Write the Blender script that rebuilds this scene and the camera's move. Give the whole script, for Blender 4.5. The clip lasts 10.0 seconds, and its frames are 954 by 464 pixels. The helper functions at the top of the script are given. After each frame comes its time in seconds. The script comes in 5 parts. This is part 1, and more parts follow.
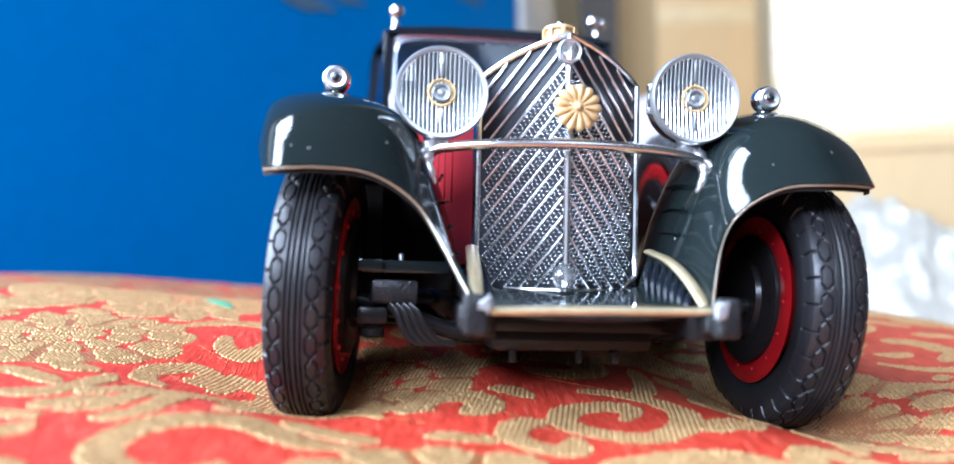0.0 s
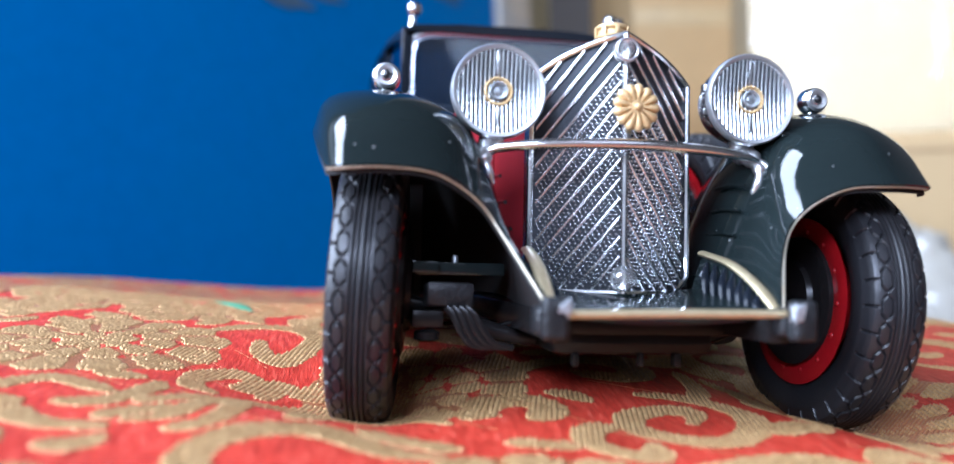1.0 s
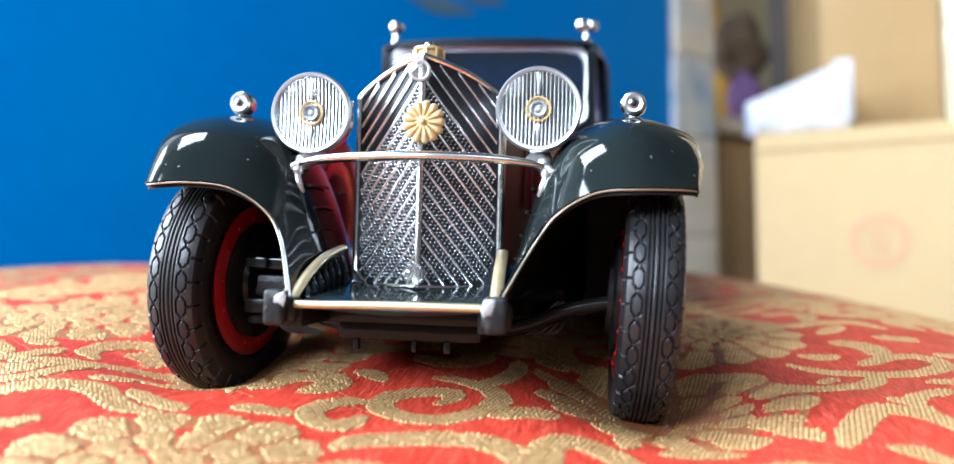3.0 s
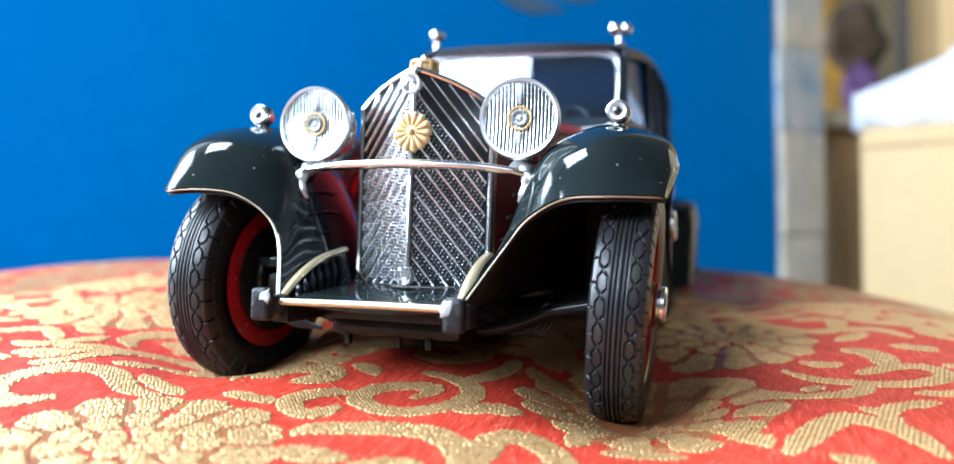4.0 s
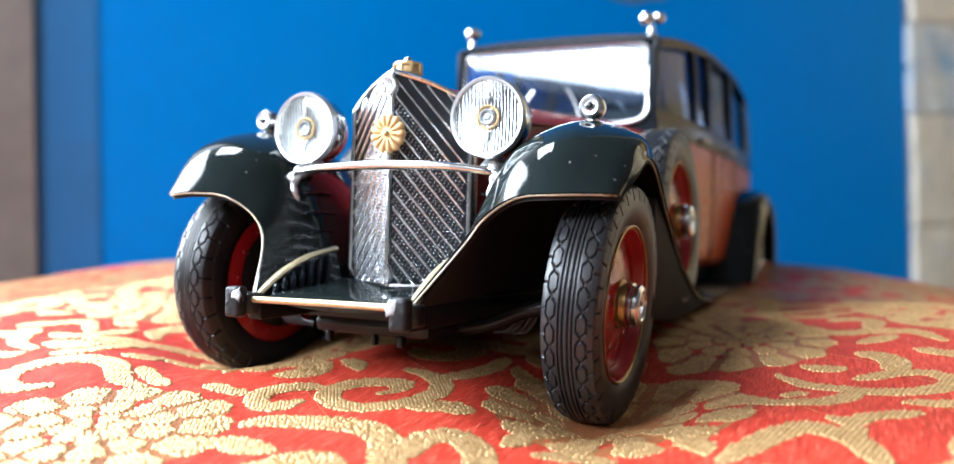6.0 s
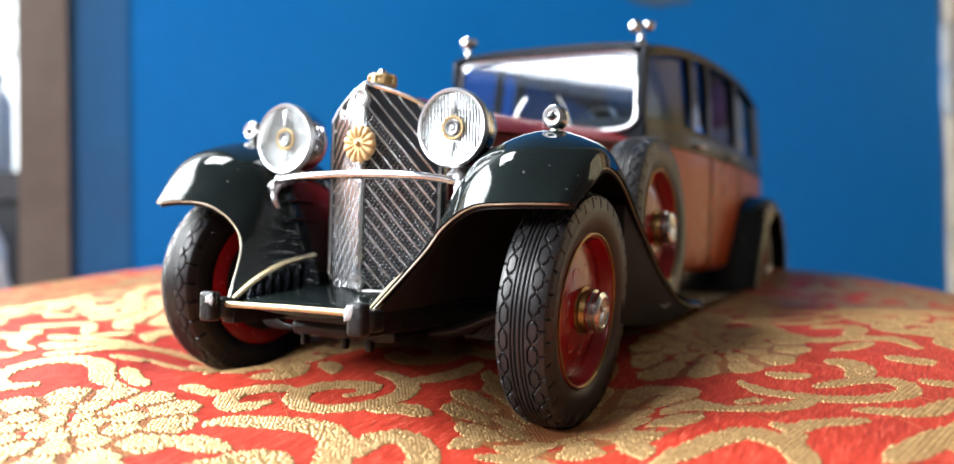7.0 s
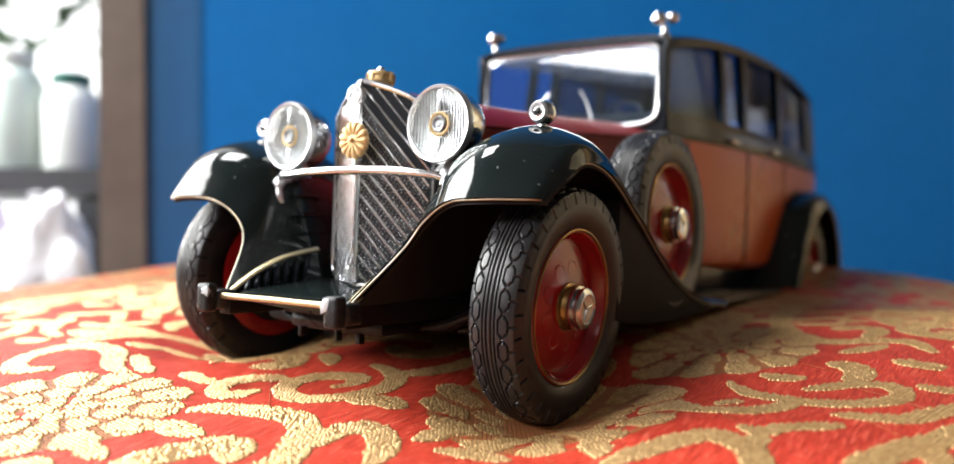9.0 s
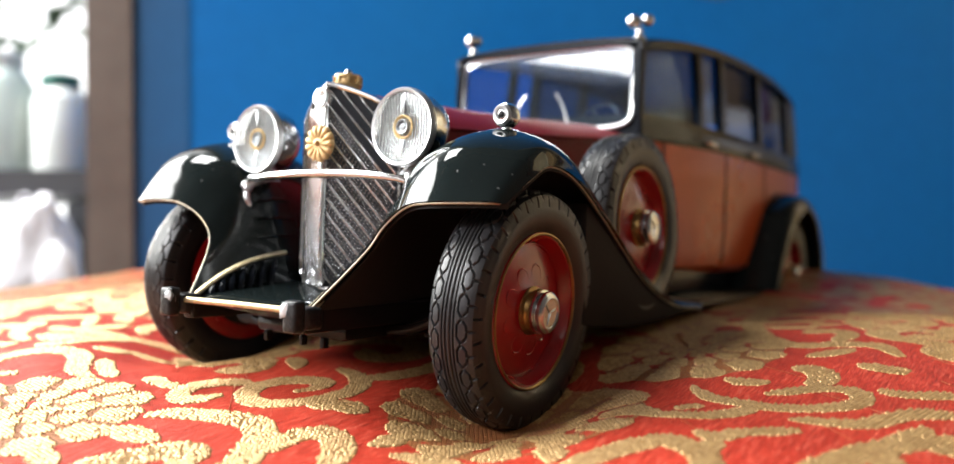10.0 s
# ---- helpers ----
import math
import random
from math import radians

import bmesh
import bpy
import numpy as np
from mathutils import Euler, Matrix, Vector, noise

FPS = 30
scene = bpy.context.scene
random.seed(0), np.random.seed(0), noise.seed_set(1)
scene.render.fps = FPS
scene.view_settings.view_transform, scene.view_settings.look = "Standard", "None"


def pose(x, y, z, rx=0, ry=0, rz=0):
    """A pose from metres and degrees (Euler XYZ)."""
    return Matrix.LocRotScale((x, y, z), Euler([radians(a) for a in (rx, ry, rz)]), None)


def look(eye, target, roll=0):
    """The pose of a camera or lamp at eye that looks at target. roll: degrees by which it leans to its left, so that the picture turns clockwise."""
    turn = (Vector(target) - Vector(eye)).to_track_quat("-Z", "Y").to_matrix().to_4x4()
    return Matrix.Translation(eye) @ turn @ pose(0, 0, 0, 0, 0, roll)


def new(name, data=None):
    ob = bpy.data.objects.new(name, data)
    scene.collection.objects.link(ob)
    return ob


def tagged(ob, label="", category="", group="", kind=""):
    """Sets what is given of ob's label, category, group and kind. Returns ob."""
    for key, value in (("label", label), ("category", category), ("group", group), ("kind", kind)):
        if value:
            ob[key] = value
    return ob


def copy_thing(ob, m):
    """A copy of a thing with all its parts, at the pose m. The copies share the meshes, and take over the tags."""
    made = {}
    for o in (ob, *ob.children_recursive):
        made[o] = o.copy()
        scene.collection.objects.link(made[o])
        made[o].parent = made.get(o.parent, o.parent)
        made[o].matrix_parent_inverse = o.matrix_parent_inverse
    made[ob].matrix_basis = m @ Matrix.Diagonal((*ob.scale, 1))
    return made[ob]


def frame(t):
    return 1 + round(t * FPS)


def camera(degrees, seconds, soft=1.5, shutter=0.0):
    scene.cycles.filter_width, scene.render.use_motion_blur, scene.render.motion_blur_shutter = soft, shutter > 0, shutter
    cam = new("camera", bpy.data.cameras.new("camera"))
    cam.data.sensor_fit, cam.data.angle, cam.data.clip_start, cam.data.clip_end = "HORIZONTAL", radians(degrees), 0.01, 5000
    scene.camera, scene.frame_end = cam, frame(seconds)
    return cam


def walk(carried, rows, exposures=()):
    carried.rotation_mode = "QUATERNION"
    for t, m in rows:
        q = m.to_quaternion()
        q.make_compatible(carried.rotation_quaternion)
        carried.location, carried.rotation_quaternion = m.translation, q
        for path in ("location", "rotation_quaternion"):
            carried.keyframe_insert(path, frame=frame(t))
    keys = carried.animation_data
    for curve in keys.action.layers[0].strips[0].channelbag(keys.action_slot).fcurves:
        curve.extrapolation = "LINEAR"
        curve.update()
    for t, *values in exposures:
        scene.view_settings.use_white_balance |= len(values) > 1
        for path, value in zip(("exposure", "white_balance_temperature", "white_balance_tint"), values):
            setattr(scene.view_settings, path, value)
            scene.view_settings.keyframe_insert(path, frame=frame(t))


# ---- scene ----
# Plan numbers are in centimetres, in the frame of the model car: x to the car's left, y to its tail, z up.
CM = 0.01
# The car sits a little askew on the soft cushion: from its frame to the level world.
BASE = Vector((-0.045, -0.016, 1.0)).rotation_difference(Vector((0, 0, 1))).to_matrix().to_4x4()
cam = camera(61.0, 10.0)
cam.data.dof.use_dof = True
cam.data.dof.focus_distance = 0.140
cam.data.dof.aperture_fstop = 11.0
PATH = [
    (0, (-2.811, -12.537, 2.134), (-2.589, -10.551, 2.223), 1.3),
    (0.5, (-4.085, -12.142, 2.162), (-3.815, -10.162, 2.246), 1.4),
    (1, (-4.201, -12.103, 2.135), (-3.891, -10.13, 2.226), 1.2),
    (1.5, (-3.272, -13.203, 2.135), (-3.066, -11.215, 2.22), 1.7),
    (2, (-1.388, -13.881, 2.273), (-1.385, -11.883, 2.342), 2.2),
    (2.5, (1.21, -13.856, 2.353), (1.045, -11.864, 2.413), 2.1),
    (2.7, (1.987, -13.869, 2.374), (1.781, -11.881, 2.431), 1.8),
    (4, (5.411, -14.132, 2.638), (4.853, -12.212, 2.67), 2.1),
    (4.5, (6.267, -14.21, 2.659), (5.607, -12.323, 2.688), 2.1),
    (5, (7.056, -13.841, 2.686), (6.315, -11.984, 2.711), 2.0),
    (5.5, (7.572, -13.39, 2.746), (6.776, -11.556, 2.763), 2.1),
    (6.8, (9.324, -12.973, 2.945), (8.371, -11.215, 2.945), 1.3),
    (7, (9.571, -12.889, 2.944), (8.615, -11.132, 2.955), 1.7),
    (7.5, (9.775, -12.71, 2.919), (8.785, -10.972, 2.926), 1.9),
    (8, (10.234, -12.476, 2.935), (9.199, -10.765, 2.938), 1.9),
    (8.5, (10.89, -12.188, 2.975), (9.793, -10.515, 2.972), 1.9),
    (9, (11.159, -11.993, 2.994), (10.024, -10.346, 2.988), 2.0),
    (9.5, (11.283, -11.735, 3.035), (10.148, -10.088, 3.03), 1.9),
    (10, (11.628, -11.598, 3.054), (10.498, -9.947, 3.052), 2.0),
]
EXPOSURES = [(0.0, 0.77, 5100, 13), (1.0, 0.40, 5050, 16), (1.5, 0.50, 5450, 15), (2.5, 0.72, 5550, 11), (4.0, 0.89, 5300, 6), (5.5, 1.02, 5400, 7), (6.9, 0.74, 6200, 11), (10.0, 0.55, 6550, 12)]
walk(cam, [(t, BASE @ look(Vector(eye) * CM, Vector(target) * CM, roll)) for t, eye, target, roll in PATH], EXPOSURES)

# ---- light ----
EU = Vector((0.687, 0.727, 0.0))      # along the blue wall
EV = Vector((-0.727, 0.687, 0.0))     # into the blue wall


def room(u, v, z):
    """A place in metres from centimetres along the wall, towards it, and up."""
    return (EU * u + EV * v + Vector((0, 0, z))) * CM


world = bpy.data.worlds.new("world")
scene.world = world
world.use_nodes = True
wn = world.node_tree
sky = wn.nodes.new("ShaderNodeTexSky")
sky.sky_type, sky.sun_disc = "NISHITA", False
sky.sun_elevation, sky.sun_rotation = radians(40), radians(200)
wn.links.new(sky.outputs[0], wn.nodes["Background"].inputs[0])
wn.nodes["Background"].inputs[1].default_value = 0.12


def area_light(name, place, target, w, h, watts, colour):
    """An area lamp: the daylight of a window opening, or the added front fill."""
    lamp = bpy.data.lights.new(name, "AREA")
    lamp.shape, lamp.size, lamp.size_y, lamp.energy, lamp.color = "RECTANGLE", w, h, watts, colour
    ob = new(name, lamp)
    ob.matrix_world = look(place, target)
    return ob


area_light("window_light_side", room(-119, -41, 73), room(0, -41, 64), 0.58, 0.39, 18.5, (0.96, 0.98, 1.0))
area_light("window_light_back", room(-52, 55, 148), room(0, 0, 0), 0.45, 0.45, 18.0, (0.97, 1.0, 0.97))
area_light("window_light_low", room(-75, 50, 48), room(0, 0, 2), 0.7, 0.7, 25.0, (0.97, 1.0, 0.97))
# Added fill for the car's front; no window stands here.
area_light("front_fill_light", room(-105, -150, 105), room(0, 0, 5), 1.3, 0.8, 6.0, (1.0, 0.98, 0.95))


# ---- materials ----
def material(name, colour, rough=0.5, metal=0.0, bump=0.0, grain=200.0, vary=0.12, stain=0.0, stain_colour=(0.1, 0.08, 0.06), coat=0.0, spots=0.0, spot_scale=900.0,
             spot_colour=(0.6, 0.6, 0.6), rough_vary=0.1, stain_scale=40.0, shine=0.5):
    """A surface with a fine grain and broader stains; scales are in waves a metre."""
    m = bpy.data.materials.new(name)
    m.use_nodes = True
    t = m.node_tree
    b = t.nodes["Principled BSDF"]
    b.inputs["Metallic"].default_value = metal
    b.inputs["Coat Weight"].default_value = coat
    b.inputs["Coat Roughness"].default_value = 0.04
    b.inputs["Specular IOR Level"].default_value = shine
    co = t.nodes.new("ShaderNodeTexCoord")
    fine = t.nodes.new("ShaderNodeTexNoise")
    fine.inputs["Scale"].default_value, fine.inputs["Detail"].default_value = grain, 5.0
    broad = t.nodes.new("ShaderNodeTexNoise")
    broad.inputs["Scale"].default_value, broad.inputs["Detail"].default_value = stain_scale, 4.0
    for n in (fine, broad):
        t.links.new(co.outputs["Object"], n.inputs["Vector"])
    ramp = t.nodes.new("ShaderNodeMapRange")
    ramp.inputs["To Min"].default_value, ramp.inputs["To Max"].default_value = 1 - vary, 1 + vary
    t.links.new(fine.outputs["Fac"], ramp.inputs["Value"])
    base = t.nodes.new("ShaderNodeMix")
    base.data_type, base.blend_type = "RGBA", "MULTIPLY"
    base.inputs["Factor"].default_value = 1.0
    base.inputs["A"].default_value = (*colour, 1)
    t.links.new(ramp.outputs[0], base.inputs["B"])
    last = base.outputs["Result"]
    if stain:
        edge = t.nodes.new("ShaderNodeMapRange")
        edge.inputs["From Min"].default_value, edge.inputs["From Max"].default_value = 0.48, 0.72
        edge.inputs["To Max"].default_value = stain
        t.links.new(broad.outputs["Fac"], edge.inputs["Value"])
        mix = t.nodes.new("ShaderNodeMix")
        mix.data_type = "RGBA"
        mix.inputs["B"].default_value = (*stain_colour, 1)
        t.links.new(edge.outputs[0], mix.inputs["Factor"])
        t.links.new(last, mix.inputs["A"])
        last = mix.outputs["Result"]
    if spots:
        vor = t.nodes.new("ShaderNodeTexNoise")
        vor.inputs["Scale"].default_value, vor.inputs["Detail"].default_value = spot_scale, 1.0
        t.links.new(co.outputs["Object"], vor.inputs["Vector"])
        cut = t.nodes.new("ShaderNodeMapRange")
        cut.inputs["From Min"].default_value, cut.inputs["From Max"].default_value = 0.76, 0.80
        cut.inputs["To Max"].default_value = spots
        t.links.new(vor.outputs["Fac"], cut.inputs["Value"])
        mix = t.nodes.new("ShaderNodeMix")
        mix.data_type = "RGBA"
        mix.inputs["B"].default_value = (*spot_colour, 1)
        t.links.new(cut.outputs[0], mix.inputs["Factor"])
        t.links.new(last, mix.inputs["A"])
        last = mix.outputs["Result"]
    t.links.new(last, b.inputs["Base Color"])
    rr = t.nodes.new("ShaderNodeMapRange")
    rr.inputs["To Min"].default_value, rr.inputs["To Max"].default_value = max(0.0, rough * (1 - rough_vary)), rough * (1 + rough_vary)
    t.links.new(broad.outputs["Fac"], rr.inputs["Value"])
    t.links.new(rr.outputs[0], b.inputs["Roughness"])
    if bump:
        bp = t.nodes.new("ShaderNodeBump")
        bp.inputs["Strength"].default_value, bp.inputs["Distance"].default_value = bump, 0.0004
        t.links.new(fine.outputs["Fac"], bp.inputs["Height"])
        t.links.new(bp.outputs[0], b.inputs["Normal"])
    return m


def glass(name, colour, rough=0.02, ior=1.45):
    m = bpy.data.materials.new(name)
    m.use_nodes = True
    b = m.node_tree.nodes["Principled BSDF"]
    b.inputs["Base Color"].default_value = (*colour, 1)
    b.inputs["Roughness"].default_value, b.inputs["IOR"].default_value, b.inputs["Transmission Weight"].default_value = rough, ior, 1.0
    return m


BLACK = material("black_paint", (0.009, 0.013, 0.013), 0.07, coat=0.0, shine=0.28, grain=900, bump=0.02, spots=0.35, spot_scale=700, rough_vary=0.5)
DARK = material("black_plastic", (0.014, 0.014, 0.015), 0.28, grain=2500, bump=0.25, spots=0.25, spot_scale=1500)
SOOT = material("sooty_black", (0.011, 0.010, 0.010), 0.26, shine=0.2, grain=900, bump=0.1)
LINER = material("matt_black", (0.018, 0.017, 0.017), 0.75, shine=0.2, grain=900, bump=0.1)
RUBBER = material("tyre_rubber", (0.014, 0.014, 0.016), 0.36, shine=0.45, grain=3000, bump=0.10, vary=0.25, stain=0.25, stain_colour=(0.05, 0.045, 0.042), stain_scale=120)
CHROME = material("chrome", (0.72, 0.73, 0.74), 0.20, metal=1.0, grain=1400, bump=0.05, vary=0.10, stain=0.5, stain_colour=(0.45, 0.45, 0.45), stain_scale=200, rough_vary=0.6)
GRILLE = material("grille_chrome", (0.82, 0.84, 0.86), 0.20, metal=1.0, grain=2600, bump=0.12, vary=0.3, stain=0.6, stain_colour=(0.34, 0.34, 0.35), stain_scale=160, rough_vary=0.5)
GOLD = material("gold_paint", (0.60, 0.42, 0.20), 0.45, metal=0.4, grain=2200, bump=0.12, vary=0.2, stain=0.4, stain_colour=(0.32, 0.18, 0.05), stain_scale=260)
TRIM = material("brass_edge", (0.43, 0.38, 0.29), 0.42, metal=0.7, grain=1800, bump=0.05, vary=0.2, stain=0.4, stain_colour=(0.40, 0.27, 0.12), stain_scale=220)
BAR = material("pale_brass", (0.60, 0.50, 0.30), 0.36, metal=0.7, grain=1800, bump=0.05, vary=0.2, stain=0.4, stain_colour=(0.36, 0.27, 0.13), stain_scale=220)
RED = material("red_wheel", (0.30, 0.006, 0.009), 0.24, coat=0.25, grain=900, bump=0.03, stain=0.3, stain_colour=(0.30, 0.012, 0.008), stain_scale=180)
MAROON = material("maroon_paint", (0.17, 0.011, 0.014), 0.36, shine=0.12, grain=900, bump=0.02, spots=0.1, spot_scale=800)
# Maroon body paint with the orange of bounced light put into its colour.
ORANGE = material("maroon_with_bounce", (0.54, 0.085, 0.020), 0.28, shine=0.2, grain=900, bump=0.02, stain=0.2, stain_colour=(0.30, 0.03, 0.015))
SILVER = material("silver_paint", (0.62, 0.63, 0.64), 0.34, metal=0.9, grain=1500, bump=0.06)
BEVEL = material("bevel_silver", (0.62, 0.70, 0.82), 0.26, metal=0.9, grain=1500, bump=0.04)
LENS = glass("lamp_glass", (0.96, 0.98, 0.98), 0.05, 1.16)
TINT = glass("blue_glass", (0.72, 0.88, 1.0), 0.012, 1.50)
SIDE_TINT = glass("dim_glass", (0.34, 0.62, 1.0), 0.02, 1.18)
SMOKE = glass("smoked_glass", (0.16, 0.19, 0.26), 0.02, 1.18)
PEARL = glass("bead_glass", (0.96, 0.97, 0.97), 0.03, 1.62)
PEARL.node_tree.nodes["Principled BSDF"].inputs["Transmission Weight"].default_value = 0.93
CHIPPED = material("chipped_black_paint", (0.014, 0.014, 0.015), 0.30, shine=0.22, grain=1300, bump=0.5, vary=0.3, stain=0.8, stain_colour=(0.035, 0.037, 0.039), stain_scale=330, spots=0.35, spot_scale=500)
SCRAPE = material("bare_metal", (0.46, 0.48, 0.50), 0.45, metal=0.7, grain=1500, bump=0.3, vary=0.3, stain=0.5, stain_colour=(0.08, 0.08, 0.08), stain_scale=700)
GRILLE_DARK = material("grille_backing", (0.035, 0.037, 0.042), 0.42, metal=0.9, grain=2600, bump=0.12, vary=0.3)
SEAT = material("grey_upholstery", (0.10, 0.08, 0.07), 0.7, grain=1500, bump=0.2)
BLUE = material("blue_wall_paint", (0.003, 0.165, 0.51), 0.55, shine=0.2, grain=90, bump=0.25, vary=0.10, stain=0.35, stain_colour=(0.010, 0.19, 0.50), stain_scale=7)
CEMENT = material("bare_cement", (0.58, 0.53, 0.44), 0.85, grain=120, bump=0.5, vary=0.15, stain=0.6, stain_colour=(0.34, 0.40, 0.48), stain_scale=22)
CARD = material("cardboard", (0.50, 0.35, 0.17), 0.75, grain=60, bump=0.08, vary=0.06, stain=0.4, stain_colour=(0.54, 0.36, 0.16), stain_scale=9)
WOOD = material("brown_post", (0.15, 0.12, 0.10), 0.5, grain=70, bump=0.2, vary=0.25, stain=0.4, stain_colour=(0.08, 0.055, 0.045), stain_scale=12)
PLASTER = material("plaster", (0.42, 0.40, 0.37), 0.8, grain=80, bump=0.2, stain=0.2, stain_colour=(0.5, 0.48, 0.45), stain_scale=4)
FLOOR = material("floor_cement", (0.30, 0.28, 0.26), 0.7, grain=40, bump=0.2, stain=0.3, stain_scale=4)
BLACK_SATIN = material("satin_black_paint", (0.007, 0.009, 0.013), 0.20, shine=0.13, grain=900, bump=0.02, spots=0.1, spot_scale=700)
CREAM_WALL = material("cream_plaster", (0.66, 0.54, 0.30), 0.8, grain=60, bump=0.2, stain=0.4, stain_colour=(0.56, 0.40, 0.18), stain_scale=3)
# For unseen room sides: dark, to cut bounced light and grey reflections.
SHADE = material("unseen_dark_plaster", (0.10, 0.085, 0.075), 0.8, grain=60, bump=0.2, stain=0.4, stain_colour=(0.07, 0.06, 0.05), stain_scale=3)
BRASS_WORN = material("worn_brass", (0.34, 0.21, 0.075), 0.34, metal=0.9, grain=1800, bump=0.08, vary=0.25, stain=0.5, stain_colour=(0.16, 0.09, 0.03), stain_scale=260)
BULB = material("bulb_grey", (0.24, 0.25, 0.26), 0.38, metal=0.7, grain=1500, bump=0.05)
REFLECT = material("lamp_silver", (0.20, 0.21, 0.22), 0.35, metal=0.65, grain=1800, bump=0.05)


MORTAR = material("grey_mortar", (0.46, 0.43, 0.38), 0.9, grain=120, bump=0.4)
CEMENT_BLUE = material("cement_with_blue", (0.50, 0.51, 0.50), 0.85, grain=120, bump=0.5, vary=0.15, stain=0.8, stain_colour=(0.16, 0.30, 0.46), stain_scale=22)
# The wall's blue, darkened to carry the shading of the corner.
JAMB = material("shaded_blue_jamb", (0.010, 0.11, 0.29), 0.5, grain=90, bump=0.2, stain=0.3, stain_colour=(0.03, 0.06, 0.09), stain_scale=9)
SCUFF = material("scuffed_paint", (0.06, 0.13, 0.22), 0.7, grain=70, bump=0.3, stain=0.5, stain_colour=(0.10, 0.14, 0.18), stain_scale=30)
CARD_DARK = material("cardboard_edge", (0.40, 0.27, 0.13), 0.8, grain=80, bump=0.1)
CARD_DIM = material("brown_cardboard", (0.46, 0.30, 0.13), 0.75, grain=60, bump=0.08, vary=0.06, stain=0.3, stain_colour=(0.40, 0.25, 0.10), stain_scale=9)
CREAM = material("cream_carton", (0.39, 0.31, 0.18), 0.6, grain=60, bump=0.08, vary=0.05, stain=0.3, stain_colour=(0.45, 0.35, 0.20), stain_scale=9)
STAMP = material("faded_red_print", (0.54, 0.31, 0.17), 0.75, grain=300, vary=0.2, stain=0.5, stain_colour=(0.58, 0.36, 0.19), stain_scale=60)
TAPE = material("clear_tape", (0.50, 0.36, 0.18), 0.25, grain=60, bump=0.05)
CLEAR_FILM = glass("clear_film", (0.97, 0.97, 0.96), 0.10, 1.18)
BAG = material("white_plastic", (0.66, 0.66, 0.70), 0.35, grain=60, bump=0.2, vary=0.05)
FILM = material("packing_film", (0.38, 0.35, 0.29), 0.22, grain=90, bump=0.4, vary=0.10)
BROWN = material("brown_cloth", (0.16, 0.11, 0.07), 0.8, grain=300, bump=0.3)
PURPLE = material("purple_wrap", (0.22, 0.12, 0.30), 0.4, grain=100, bump=0.1)
ORANGE_BAG = material("orange_sack", (0.70, 0.38, 0.06), 0.5, grain=100, bump=0.2, stain=0.6, stain_colour=(0.60, 0.42, 0.20), stain_scale=12)
DARKWOOD = material("dark_wood", (0.045, 0.045, 0.05), 0.5, grain=80, bump=0.2)
MILK = material("milky_plastic", (0.62, 0.65, 0.63), 0.35, grain=50, bump=0.05)
MILK_GREEN = material("pale_green_plastic", (0.54, 0.63, 0.59), 0.35, grain=50, bump=0.05)
GREEN = material("dark_green_plastic", (0.02, 0.10, 0.08), 0.35, grain=50, bump=0.05)
GREEN_LEAF = material("leaf_green", (0.06, 0.11, 0.05), 0.5, grain=100, bump=0.1, vary=0.3)
LILAC = material("lilac_plastic", (0.60, 0.55, 0.70), 0.35, grain=60, bump=0.2)
LEAF_THREAD = material("green_thread", (0.07, 0.22, 0.11), 0.5, grain=900, bump=0.3)
OUTSIDE = bpy.data.materials.new("daylight_haze")
OUTSIDE.use_nodes = True
ob_ = OUTSIDE.node_tree.nodes["Principled BSDF"]
ob_.inputs["Emission Color"].default_value, ob_.inputs["Emission Strength"].default_value = (0.92, 0.97, 0.93, 1), 0.21


# ---- mesh helpers (centimetres) ----
def finish(name, bm, mat, parent=None, label="", sharp=40, matrix=None):
    bmesh.ops.recalc_face_normals(bm, faces=bm.faces)
    bmesh.ops.scale(bm, vec=(CM, CM, CM), verts=bm.verts)
    me = bpy.data.meshes.new(name)
    bm.to_mesh(me)
    bm.free()
    me.shade_smooth()
    me.set_sharp_from_angle(angle=radians(sharp))
    if mat:
        me.materials.append(mat)
    ob = new(name, me)
    if parent:
        ob.parent = parent
    if matrix is not None:
        ob.matrix_basis = matrix
    if label:
        tagged(ob, label)
    return ob


def part(name, bm, mat, parent, label="", sharp=40):
    return finish(name, bm, mat, parent, label, sharp)


def add_box(bm, c, size, bevel=0.0, turn=None, segs=2):
    made = bmesh.ops.create_cube(bm, size=1.0)["verts"]
    m = Matrix.Translation(c) @ (turn or Matrix()) @ Matrix.Diagonal((*size, 1))
    bmesh.ops.transform(bm, matrix=m, verts=made)
    if bevel:
        edges = list({e for v in made for e in v.link_edges})
        bmesh.ops.bevel(bm, geom=edges, offset=bevel, segments=segs, profile=0.6, affect="EDGES")
    return bm


def add_loft(bm, rings, close=True, cap=True):
    """Quads between rings of the same number of points."""
    vs = [[bm.verts.new(p) for p in ring] for ring in rings]
    n = len(vs[0])
    for a, b in zip(vs, vs[1:]):
        for i in range(n if close else n - 1):
            j = (i + 1) % n
            bm.faces.new((a[i], a[j], b[j], b[i]))
    if cap and close:
        bm.faces.new(vs[0][::-1])
        bm.faces.new(vs[-1])
    return vs


